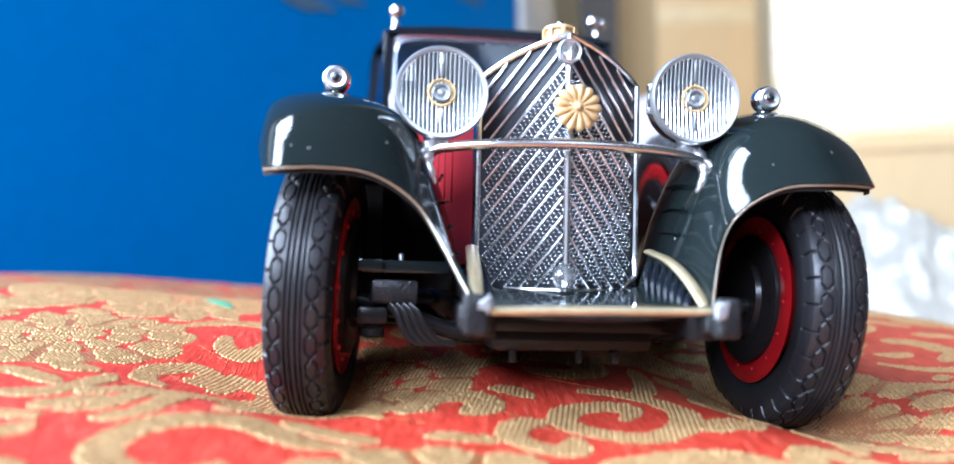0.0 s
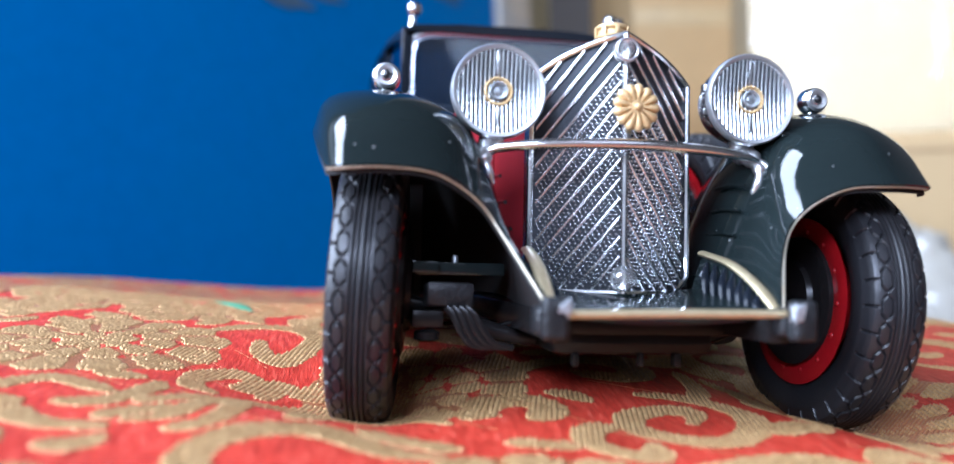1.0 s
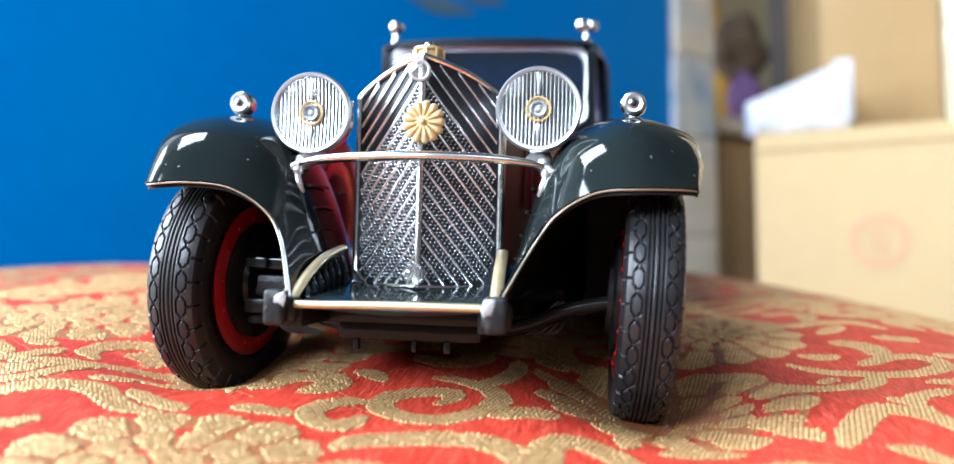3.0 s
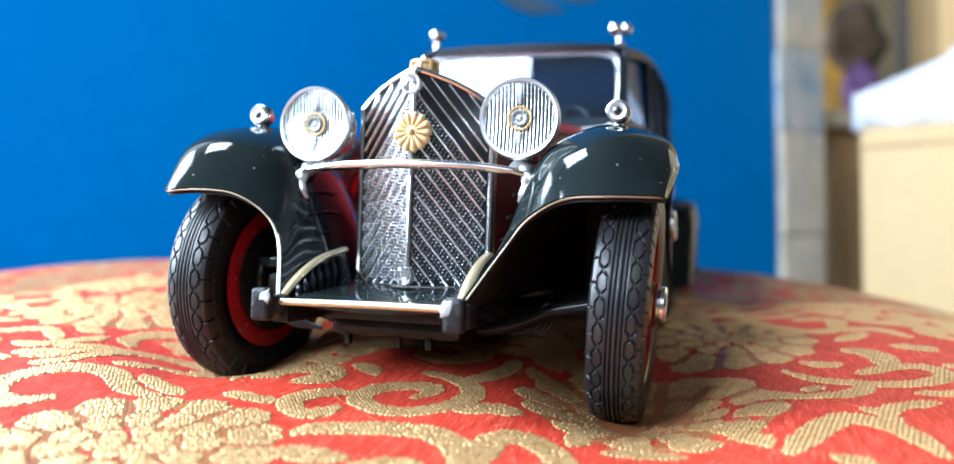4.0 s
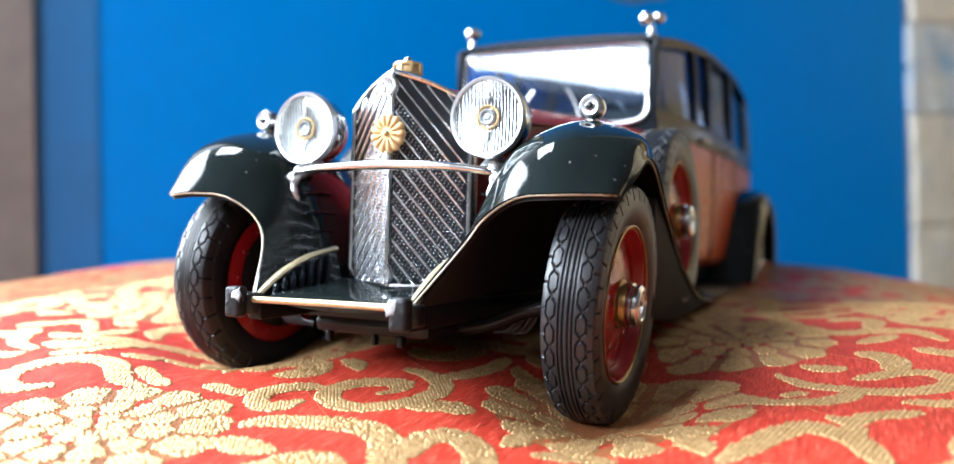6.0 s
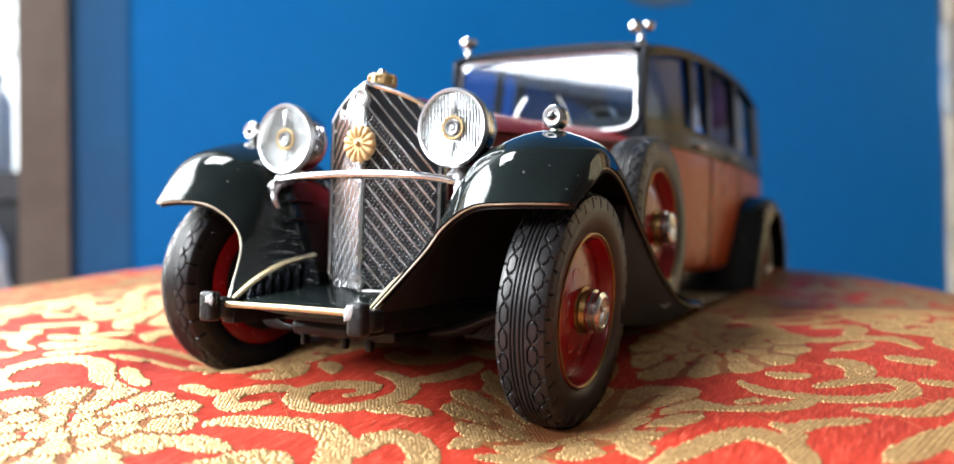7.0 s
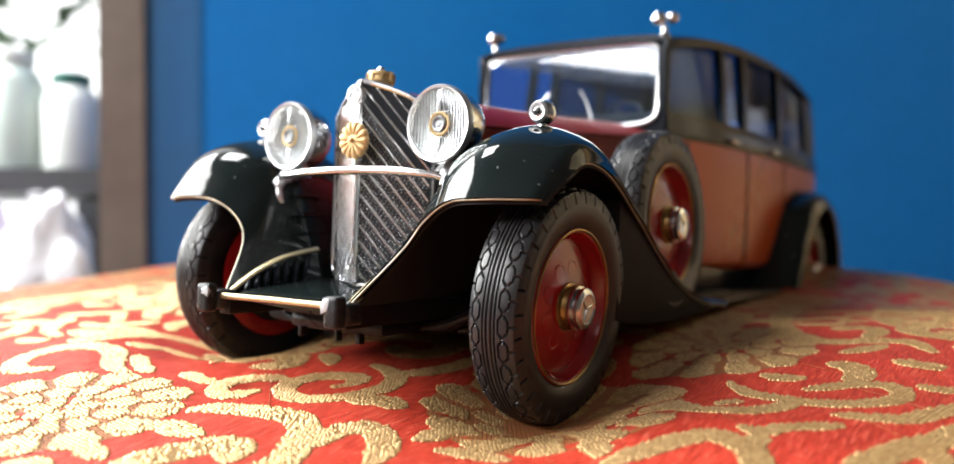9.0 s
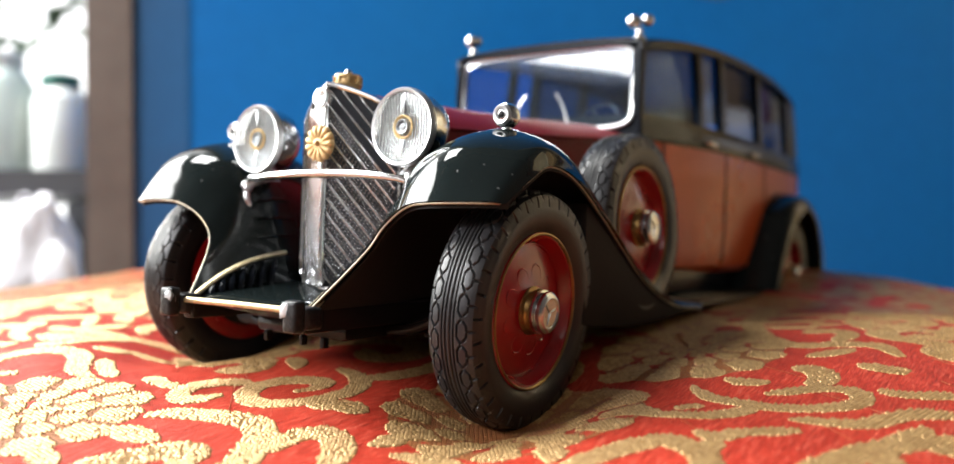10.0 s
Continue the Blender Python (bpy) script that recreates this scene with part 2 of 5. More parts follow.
def spline(points, n):
    """Catmull-Rom through points, n steps a span."""
    p = [Vector(q) for q in points]
    p = [2 * p[0] - p[1]] + p + [2 * p[-1] - p[-2]]
    out = []
    for i in range(1, len(p) - 2):
        a, b, c, d = p[i - 1:i + 3]
        for k in range(n):
            t = k / n
            out.append(0.5 * ((2 * b) + (c - a) * t + (2 * a - 5 * b + 4 * c - d) * t * t + (3 * b - a - 3 * c + d) * t ** 3))
    out.append(p[-2].copy())
    return out


def add_tube(bm, pts, r, seg=10, flat=1.0, up=(0, 0, 1), cap=True):
    """A rod along pts; r is one radius or one for each point; flat squeezes it along up."""
    pts = [Vector(p) for p in pts]
    rings = []
    for i, p in enumerate(pts):
        d = (pts[min(i + 1, len(pts) - 1)] - pts[max(i - 1, 0)]).normalized()
        side = d.cross(Vector(up))
        side = side.normalized() if side.length > 1e-4 else d.orthogonal().normalized()
        top = side.cross(d).normalized()
        rr = r[i] if hasattr(r, "__len__") else r
        rings.append([p + side * math.cos(a) * rr + top * math.sin(a) * rr * flat for a in (2 * math.pi * k / seg for k in range(seg))])
    add_loft(bm, rings, True, cap)
    return bm


def add_lathe(bm, profile, origin, axis, seg=32, cap=True):
    """profile: (radius, distance along axis)."""
    ax = Vector(axis).normalized()
    a = ax.orthogonal().normalized()
    b = ax.cross(a)
    o = Vector(origin)
    rings = [[o + ax * h + (a * math.cos(t) + b * math.sin(t)) * max(r, 1e-4) for t in (2 * math.pi * k / seg for k in range(seg))] for r, h in profile]
    add_loft(bm, rings, True, cap)
    return bm


def add_sphere(bm, c, r, seg=20, scale=(1, 1, 1)):
    m = Matrix.Translation(c) @ Matrix.Diagonal((*scale, 1))
    bmesh.ops.create_uvsphere(bm, u_segments=seg, v_segments=max(8, seg // 2 + 2), radius=r, matrix=m)
    return bm


def mirror(bm):
    bmesh.ops.scale(bm, vec=(-1, 1, 1), verts=bm.verts)
    bmesh.ops.reverse_faces(bm, faces=bm.faces)
    return bm


def add_sheet(bm, grid, thick, inward):
    """A curved panel of some thickness from a grid of points; inward gives the side that it thickens to."""
    rows, cols = len(grid), len(grid[0])
    low = []
    for i in range(rows):
        line = []
        for j in range(cols):
            du = grid[min(i + 1, rows - 1)][j] - grid[max(i - 1, 0)][j]
            dv = grid[i][min(j + 1, cols - 1)] - grid[i][max(j - 1, 0)]
            nn = du.cross(dv)
            nn = nn.normalized() if nn.length > 1e-6 else Vector((0, 0, 1))
            line.append(grid[i][j] + nn * thick * inward)
        low.append(line)
    a = [[bm.verts.new(p) for p in r] for r in grid]
    b = [[bm.verts.new(p) for p in r] for r in low]
    for i in range(rows - 1):
        for j in range(cols - 1):
            bm.faces.new((a[i][j], a[i + 1][j], a[i + 1][j + 1], a[i][j + 1]))
            bm.faces.new((b[i][j], b[i][j + 1], b[i + 1][j + 1], b[i + 1][j]))
    for i in range(rows - 1):
        for j in (0, cols - 1):
            bm.faces.new((a[i][j], a[i + 1][j], b[i + 1][j], b[i][j]))
    for j in range(cols - 1):
        for i in (0, rows - 1):
            bm.faces.new((a[i][j], a[i][j + 1], b[i][j + 1], b[i][j]))
    return bm


# ---- the room ----
def cloth_height(x, y):
    """Height of the cushion's top in the car's frame."""
    a, b = x / 10, y / 10
    h = (0.217 - 0.305 * a + 1.076 * b + 0.247 * a * a + 0.137 * a * b - 0.157 * b * b + 0.218 * a ** 3 + 0.099 * a * a * b + 0.021 * a * b * b - 0.040 * b ** 3)
    for w in (4.1, -4.1):
        h -= 0.70 * math.exp(-((x - w) / 1.6) ** 2 - ((y - 0.8) / 2.2) ** 2)
    for cx, cy, w, k in ((10, 16, 6, -0.527), (4, 25, 7, 0.817), (-6, 17, 6, -0.759), (-17, 4, 5, -0.292), (-4.9, -1.7, 1.4, 0.20), (4.8, -1.4, 1.3, -0.12), (2.6, -1.3, 1.1, 0.10), (-0.2, -1.0, 1.4, -0.08), (-6.2, 1.2, 1.3, -0.13), (7.0, -0.4, 1.4, 0.10)):
        h += k * math.exp(-((x - cx) ** 2 + (y - cy) ** 2) / w ** 2)
    rho = (abs((x + 5.64) / 16.01) ** 4 + abs((y - 2.66) / 20.22) ** 4) ** 0.25
    if rho > 0.9:
        h -= 14 * (rho - 0.9) ** 2
    h += 0.035 * noise.noise(Vector((x * 0.45, y * 0.45, 3.0))) + 0.015 * noise.noise(Vector((x * 1.3, y * 1.3, 7.0)))
    return max(h, -7.0)


def plane_box(name, u0, u1, v0, v1, z0, z1, mat, label, category="", kind="", bevel=0.0):
    bm = bmesh.new()
    c, d = (EU * (u0 + u1) + EV * (v0 + v1)) / 2 + Vector((0, 0, (z0 + z1) / 2)), (u1 - u0, v1 - v0, z1 - z0)
    add_box(bm, (0, 0, 0), d, bevel)
    turn = Matrix((EU, EV, (0, 0, 1))).transposed().to_4x4()
    ob = finish(name, bm, mat, None, matrix=Matrix.Translation(c * CM) @ turn)
    return tagged(ob, label, category, kind=kind)


plane_box("floor", -240, 200, -200, 110, -60, -56, FLOOR, "grey cement floor below the table", "floor", "structure")
# Ceiling, south and east walls are unseen, added dark to limit the fill.
plane_box("ceiling", -240, 200, -200, 110, 190, 194, SHADE, "unseen dark brown ceiling that holds down fill light", "ceiling", "structure")
plane_box("wall_north", -7.86, 62.4, 42.5, 52, -56, 190, BLUE, "bright blue painted wall with uneven brushed paint", "wall", "structure")
plane_box("wall_south", -240, 200, -186, -180, -56, 190, SHADE, "unseen dark brown wall that holds down bounce and reflections", "wall", "structure")
plane_box("wall_east", 150, 156, -180, 110, -56, 190, SHADE, "unseen dark brown wall that holds down bounce and reflections", "wall", "structure")
plane_box("wall_back", 62.4, 150, 84, 90, -56, 190, CREAM_WALL, "plain cream plastered wall behind the shelf", "wall", "structure")
for z0, z1, v0, v1 in ((-56, 49.5, -180, 101), (93, 190, -180, 101), (49.5, 93, -180, -72), (49.5, 93, -10, 101)):
    plane_box("wall_west", -126, -120, v0, v1, z0, z1, PLASTER, "pale plastered wall round a bright window", "wall", "structure")
plane_box("table", -28, 34, -30, 34, -56, -7.0, WOOD, "plain dark wooden table under the cushion", "table")
for v0, v1, z0, z1 in ((-72, -70.3, 49.5, 93), (-11.7, -10, 49.5, 93), (-70.3, -11.7, 49.5, 50.8), (-70.3, -11.7, 91.5, 93)):
    plane_box("window_bar", -124, -121, v0, v1, z0, z1, DARKWOOD, "dark wooden bar of the window", "window", "structure")

# ---- the model car ----
car = new("model_car")
car.matrix_world = BASE
tagged(car, "black and maroon vintage toy limousine model standing on a brocade cushion", "model car")


def tyre_mesh():
    """A tyre round the x axis, its outer face to +x, with ribs, zigzag grooves and shoulder nicks."""
    around, pitch = 896, 32
    prof = [(-0.36, 1.40), (-0.42, 1.50), (-0.47, 1.65), (-0.49, 1.80), (-0.485, 1.87), (-0.48, 1.88), (-0.47, 1.96), (-0.46, 2.02)]
    prof += [(w, 2.17 - 0.085 * abs(w / 0.43) ** 3.2) for w in (-0.43 + 0.86 * k / 64 for k in range(65))]
    prof += [(-a, r) for a, r in prof[:8][::-1]]
    bm = bmesh.new()
    rings = []
    for x, r in prof:
        ring = []
        aw = abs(x)
        for k in range(around):
            a = 2 * math.pi * k / around
            s = a / (2 * math.pi) * pitch
            d = 0.0
            if aw <= 0.431 and r > 2.05:
                for g in (0.042, 0.118):
                    d = max(d, 1 - abs(aw - g) / 0.017)
                ph = (s + (0.5 if x > 0 else 0.0)) % 1.0
                tri = abs(2 * ph - 1)
                hex_half = 0.016 + 0.066 * min(1, max(0, (tri - 0.14) / 0.40))
                d = max(d, 1 - abs(abs(aw - 0.262) - hex_half) / (0.024 if 0.14 < tri < 0.54 else 0.016))
                if abs(aw - 0.262) < 0.03:
                    d = max(d, 1 - abs(ph - 0.5) / 0.045)
                elif aw > 0.37:
                    d = max(d, 1 - min(ph, 1 - ph) / 0.045)
            elif 1.875 < r < 2.08:
                ph = s % 1.0
                d = max(d, 1.0 - min(ph, 1 - ph) / 0.050)
            dent = max(0.0, min(1.0, d * 2.2))
            if aw > 0.44 and r < 2.08:
                ring.append((x * (1 - 0.10 * dent), r * math.cos(a), r * math.sin(a)))
            else:
                rr = r - 0.042 * dent
                ring.append((x, rr * math.cos(a), rr * math.sin(a)))
        rings.append(ring)
    add_loft(bm, rings, True, False)
    return bm


def hung(centre, steer=0.0, camber=0.0, side=1):
    """A wheel's pose: its axle steered and leaning, by degrees."""
    m = Matrix.Translation(Vector(centre) * CM) @ Matrix.Rotation(radians(steer), 4, "Z") @ Matrix.Rotation(radians(-camber), 4, "Y")
    return m @ Matrix.Rotation(radians(180 if side < 0 else 0), 4, "Z")


def make_wheel(centre, turn=0.0):
    """A wheel: dished red disc with its tyre, rim ring, brake drum, hub ring and hub cap."""
    ax = (1, 0, 0)
    bm = bmesh.new()
    add_lathe(bm, [(1.46, -0.34), (1.46, 0.34), (1.40, 0.40), (1.34, 0.38), (1.30, 0.26), (1.22, 0.16), (1.05, 0.17), (0.80, 0.24), (0.55, 0.28), (0.30, 0.30), (0.05, 0.30),
                   (0.05, -0.02), (0.96, -0.04), (0.98, -0.34), (1.04, -0.44), (1.12, -0.47), (1.34, -0.47), (1.44, -0.45)], (0, 0, 0), ax, 72, False)
    wheel = part("wheel", bm, RED, car, "red dished wheel with a black tyre")
    part("tyre", tyre_mesh(), RUBBER, wheel, "black rubber tyre with zigzag tread", 30)
    bm = bmesh.new()
    for k in range(64):                      # pale nubs at the zigzag's corners, for glints on its worn edges
        for w in (-0.350, -0.262, 0.262, 0.350):
            if (k % 2 == 0) == ((abs(w) > 0.3) == (w < 0)):
                a = 2 * math.pi * k / 64
                bmesh.ops.create_icosphere(bm, subdivisions=1, radius=0.009, matrix=Matrix.Translation((w, 2.150 * math.cos(a), 2.165 * math.sin(a))))
    tagged(part("glint_nub", bm, BULB, wheel, "tiny pale nubs for the glints on worn tread edges", 180), kind="stuff")
    bm = bmesh.new()
    add_lathe(bm, [(1.405, 0.385), (1.42, 0.42), (1.39, 0.43), (1.365, 0.41), (1.37, 0.375)], (0, 0, 0), ax, 72, False)
    part("rim_ring", bm, BRASS_WORN, wheel, "thin brass rim edge")
    bm = bmesh.new()
    add_lathe(bm, [(1.225, 0.165), (1.215, 0.195), (1.19, 0.20), (1.18, 0.165)], (0, 0, 0), ax, 64, False)
    part("rim_bead", bm, RED, wheel)
    bm = bmesh.new()
    add_lathe(bm, [(0.44, 0.27), (0.44, 0.32), (0.38, 0.35), (0.36, 0.40), (0.41, 0.42), (0.40, 0.46), (0.2, 0.47)], (0, 0, 0), ax, 40, True)
    part("hub_ring", bm, BRASS_WORN, wheel, "worn brass hub ring")
    bm = bmesh.new()
    add_lathe(bm, [(0.25, 0.46), (0.39, 0.47), (0.40, 0.52), (0.33, 0.54), (0.33, 0.57), (0.38, 0.59), (0.375, 0.65), (0.33, 0.69), (0.27, 0.695), (0.25, 0.675), (0.02, 0.67)], (0, 0, 0), ax, 40, True)
    for k in range(3):
        a = 2 * math.pi * k / 3 + 0.3
        add_box(bm, (0.68, 0.11 * math.cos(a), 0.11 * math.sin(a)), (0.03, 0.21, 0.035), 0.008, Matrix.Rotation(a, 4, "X"))
    part("hub_cap", bm, CHROME, wheel, "chrome hub cap with a raised three-armed mark")
    bm = bmesh.new()
    add_lathe(bm, [(0.3, -0.05), (0.95, -0.10), (0.98, -0.42), (1.10, -0.46), (1.10, -0.54), (0.98, -0.58), (0.80, -0.57), (0.70, -0.58), (0.66, -0.66), (0.3, -0.68)], (0, 0, 0), ax, 48, True)
    part("brake_drum", bm, SOOT, wheel, "black brake drum")
    for k in range(14):
        a = 2 * math.pi * k / 14
        bm = bmesh.new()
        add_sphere(bm, (-0.465, 1.2 * math.cos(a), 1.2 * math.sin(a)), 0.045, 8, (0.7, 1, 1))
        part("rivet", bm, RED, wheel)
    for k in range(9):                       # raised scallops round the hub
        a = 2 * math.pi * k / 9
        bm = bmesh.new()
        arch = [(a + 0.26 * math.sin(q), 0.62 + 0.22 * math.cos(q)) for q in (math.pi * (i / 8 - 0.5) * 1.1 for i in range(9))]
        add_tube(bm, [(0.338 - 0.14 * r, r * math.cos(w), r * math.sin(w)) for w, r in arch], 0.020, 8, up=(1, 0, 0))
        part("scallop", bm, RED, wheel)
    wheel.matrix_basis = hung(centre, 0.5, -3.2)
    return wheel


wheel_fl = make_wheel((3.96, 1.00, 1.68))
for place, steer, camber, side in (((-3.84, 1.04, 1.82), -6.0, -2.5, -1), ((3.85, 20.3, 1.78), 0, 0, 1), ((-3.85, 20.3, 1.78), 0, 0, -1), ((3.88, 5.9, 3.25), 0, 2, 1), ((-3.88, 5.9, 3.25), 0, -2, -1)):
    copy_thing(wheel_fl, hung(place, steer, camber, side))

# front fenders: lines from lip to tail, from the outer edge over the crest to the frame
FENDER = [
    [(4.64, -0.66, 3.50), (4.76, -0.08, 3.92), (4.76, 0.58, 4.20), (4.64, 1.75, 4.06), (4.50, 3.20, 3.45), (4.46, 4.70, 2.57), (4.45, 5.90, 1.93), (4.45, 7.5, 1.42), (4.45, 9.6, 1.20)],
    [(4.50, -0.95, 3.50), (4.58, -0.20, 4.25), (4.56, 0.66, 4.58), (4.44, 1.75, 4.46), (4.32, 3.10, 3.82), (4.28, 4.50, 2.95), (4.28, 5.70, 2.26), (4.28, 7.3, 1.62), (4.28, 9.6, 1.34)],
    [(3.75, -1.22, 3.48), (3.68, -0.55, 4.44), (3.62, 0.70, 4.87), (3.60, 1.70, 4.78), (3.62, 2.95, 4.18), (3.66, 4.30, 3.24), (3.70, 5.50, 2.46), (3.72, 7.1, 1.74), (3.72, 9.6, 1.42)],
    [(3.05, -1.12, 3.42), (2.85, -0.45, 4.24), (2.78, 0.70, 4.62), (2.80, 1.70, 4.54), (2.90, 2.90, 4.02), (3.00, 4.20, 3.22), (3.10, 5.40, 2.46), (3.10, 6.9, 1.74), (3.10, 9.2, 1.44)],
    [(2.46, -1.02, 3.08), (2.36, -0.20, 3.86), (2.30, 0.70, 4.10), (2.40, 1.70, 4.00), (2.60, 2.90, 3.60), (2.75, 4.20, 3.02), (2.90, 5.40, 2.40), (2.95, 6.9, 1.74), (2.95, 9.2, 1.44)],
    [(2.10, -1.12, 2.58), (2.00, -0.20, 2.92), (1.90, 0.70, 3.00), (2.00, 1.70, 3.00), (2.30, 2.90, 2.80), (2.60, 4.20, 2.50), (2.80, 5.40, 2.20), (2.90, 6.9, 1.72), (2.90, 9.2, 1.42)],
    [(1.62, -1.90, 1.62), (1.60, -0.50, 1.62), (1.60, 0.70, 1.72), (1.70, 1.70, 1.80), (2.10, 2.90, 1.80), (2.50, 4.20, 1.75), (2.75, 5.40, 1.70), (2.85, 6.9, 1.60), (2.85, 9.2, 1.38)],
]


def fender_grid(side):
    lines = [list(l) for l in FENDER]
    if side < 0:                              # the other fender's nose is bent a little forward and in
        lines[0][:3] = [(4.52, -1.05, 3.44), (4.68, -0.30, 3.90), (4.75, 0.56, 4.21)]
        lines[1][:3] = [(4.32, -1.24, 3.44), (4.46, -0.46, 4.34), (4.52, 0.62, 4.70)]
    lines = [spline(l, 6) for l in lines]
    cols = [spline([l[i] for l in lines], 6) for i in range(len(lines[0]))]
    return cols


def make_front_fender(side):
    cols = fender_grid(side)
    bm = bmesh.new()
    add_sheet(bm, cols, 0.06, 1.0)
    if side < 0:
        mirror(bm)
    fender = part("front_fender", bm, BLACK, car, "glossy black swept fender with a brass edge", 50)
    bm = bmesh.new()
    add_sheet(bm, [[p + Vector((0, 0.10 if i == 0 else 0, -0.075)) for p in c] for i, c in enumerate(cols)], 0.03, 1.0)
    if side < 0:
        mirror(bm)
    part("liner", bm, LINER, fender, "matt black inside of the fender", 50)
    bm = bmesh.new()
    lip = cols[0][::-1] + [c[0] for c in cols[1:]]
    add_tube(bm, lip, 0.019, 8)
    if side < 0:
        mirror(bm)
    part("edge_trim", bm, TRIM, fender, "thin brass bead along the fender edge")
    return fender


def make_spare_well(side):
    """The closed well in the fender's tail that holds the lower part of the spare wheel."""
    outer = spline(FENDER[0], 6)
    bm = bmesh.new()
    rings = []
    for p in outer[22:50:3]:
        low = max(0.98, 1.05 + 0.06 * (p.y - 6) ** 2 * 0.3)
        top = max(low + 0.1, p.z - 0.03)
        rings.append([(x * side, p.y, z) for x, z in ((2.9, low), (4.36, low), (4.43, low + 0.06), (4.43, top), (2.9, top))])
    add_loft(bm, rings)
    part("spare_well", bm, LINER, car, "black well for the spare wheel", 50)


def make_fender_lamp(side):
    x = 3.69 * side
    bm = bmesh.new()
    add_lathe(bm, [(0.20, 4.80), (0.19, 4.86), (0.10, 4.90), (0.085, 4.98)], (x, 0.83, 0), (0, 0, 1), 24)
    lamp = part("fender_lamp", bm, CHROME, car, "small chrome ball lamp on the fender")
    bm = bmesh.new()
    add_sphere(bm, (x, 0.86, 5.17), 0.235, 24)
    part("shell", bm, CHROME, lamp)
    bm = bmesh.new()
    ring = [(0.175, -0.15), (0.20, -0.19), (0.16, -0.24), (0.11, -0.23), (0.08, -0.19)]
    add_lathe(bm, ring + [ring[0]], (x, 0.86, 5.17), (0, 1, 0), 24, False)
    part("lens_ring", bm, SILVER, lamp)
    bm = bmesh.new()
    add_sphere(bm, (x, 0.665, 5.17), 0.075, 12)
    part("lens_boss", bm, DARK, lamp)
    bm = bmesh.new()
    add_lathe(bm, [(0.215, -0.10), (0.225, -0.13), (0.20, -0.15), (0.10, -0.20), (0.05, -0.235), (0.02, -0.24)], (x, 0.86, 5.17), (0, 1, 0), 24)
    part("lens", bm, LENS, lamp, "clear glass lens")


def make_headlight(c, side):
    bm = bmesh.new()
    add_lathe(bm, [(0.62, 0.06), (0.665, 0.08), (0.67, 0.30), (0.66, 0.50), (0.60, 0.68), (0.46, 0.84), (0.25, 0.94), (0.001, 0.97)], c, (0, 1, 0), 48, False)
    lamp = part("headlight", bm, CHROME, car, "round chrome headlight with ribbed glass")
    bm = bmesh.new()
    prof = [(0.64, 0.02), (0.66, -0.03), (0.705, -0.04), (0.735, 0.01), (0.735, 0.10), (0.70, 0.14), (0.65, 0.13)]
    add_lathe(bm, prof + [prof[0]], c, (0, 1, 0), 56, False)
    part("rim", bm, SILVER, lamp)
    bm = bmesh.new()
    add_lathe(bm, [(0.65, 0.03), (0.45, 0.10), (0.22, 0.13), (0.01, 0.14)], c, (0, 1, 0), 40, False)
    reflector = part("reflector", bm, REFLECT, lamp, "dull silver reflector")
    bm = bmesh.new()                       # flutes from top to bottom
    for i in range(-9, 10):
        xx = 0.068 * i
        half = math.sqrt(0.645 ** 2 - xx * xx)
        deep = [0.012 + 0.07 * (1 - (xx * xx + (half * q) ** 2) / 0.43) for q in (-1, -0.5, 0, 0.5, 1)]
        add_tube(bm, [c + Vector((xx, d, half * q)) for d, q in zip(deep, (-1, -0.5, 0, 0.5, 1))], 0.023, 8, up=(0, 1, 0))
    part("flutes", bm, CHROME, reflector, "bright upright flutes")
    bm = bmesh.new()
    for q in (1, -1):
        add_box(bm, c + Vector((0, 0.045, 0.44 * q)), (0.075, 0.07, 0.38), 0.02)
    part("reflector_bar", bm, CHROME, lamp)
    bm = bmesh.new()
    add_lathe(bm, [(0.15, 0.10), (0.215, 0.09), (0.22, 0.03), (0.205, 0.01), (0.19, 0.03), (0.17, 0.06)], c, (0, 1, 0), 32, False)
    for k in range(20):
        a = 2 * math.pi * k / 20
        add_box(bm, c + Vector((0.215 * math.cos(a), 0.02, 0.215 * math.sin(a))), (0.018, 0.03, 0.035), 0.006, Matrix.Rotation(-a + math.pi / 2, 4, "Y"))
    part("bulb_collar", bm, GOLD, lamp, "gold ring round the bulb")
    bm = bmesh.new()
    add_lathe(bm, [(0.145, 0.08), (0.145, 0.0), (0.13, -0.015), (0.105, -0.005), (0.095, 0.03), (0.07, 0.035), (0.05, 0.02), (0.02, 0.015)], c, (0, 1, 0), 24)
    part("bulb", bm, BULB, lamp, "grey bulb with a raised ring")
    bm = bmesh.new()
    add_lathe(bm, [(0.665, 0.0), (0.66, -0.03), (0.50, -0.065), (0.25, -0.09), (0.01, -0.095), (0.01, -0.075), (0.25, -0.07), (0.50, -0.045), (0.655, -0.012)], c, (0, 1, 0), 48, False)
    ob = part("glass", bm, LENS, lamp, "clear domed glass")
    ob.visible_shadow = False
    bm = bmesh.new()
    add_lathe(bm, [(0.26, -0.86), (0.22, -0.80), (0.15, -0.72), (0.19, -0.64), (0.24, -0.60)], c + Vector((0, 0.36, 0)), (0, 0, 1), 20)
    part("stem", bm, SILVER, lamp, "cast silver headlight foot")
    for q in (0.55, -0.55):
        bm = bmesh.new()
        add_box(bm, c + Vector((0.69 * side * -1, 0.22, q * 0.35)), (0.10, 0.10, 0.12), 0.03)
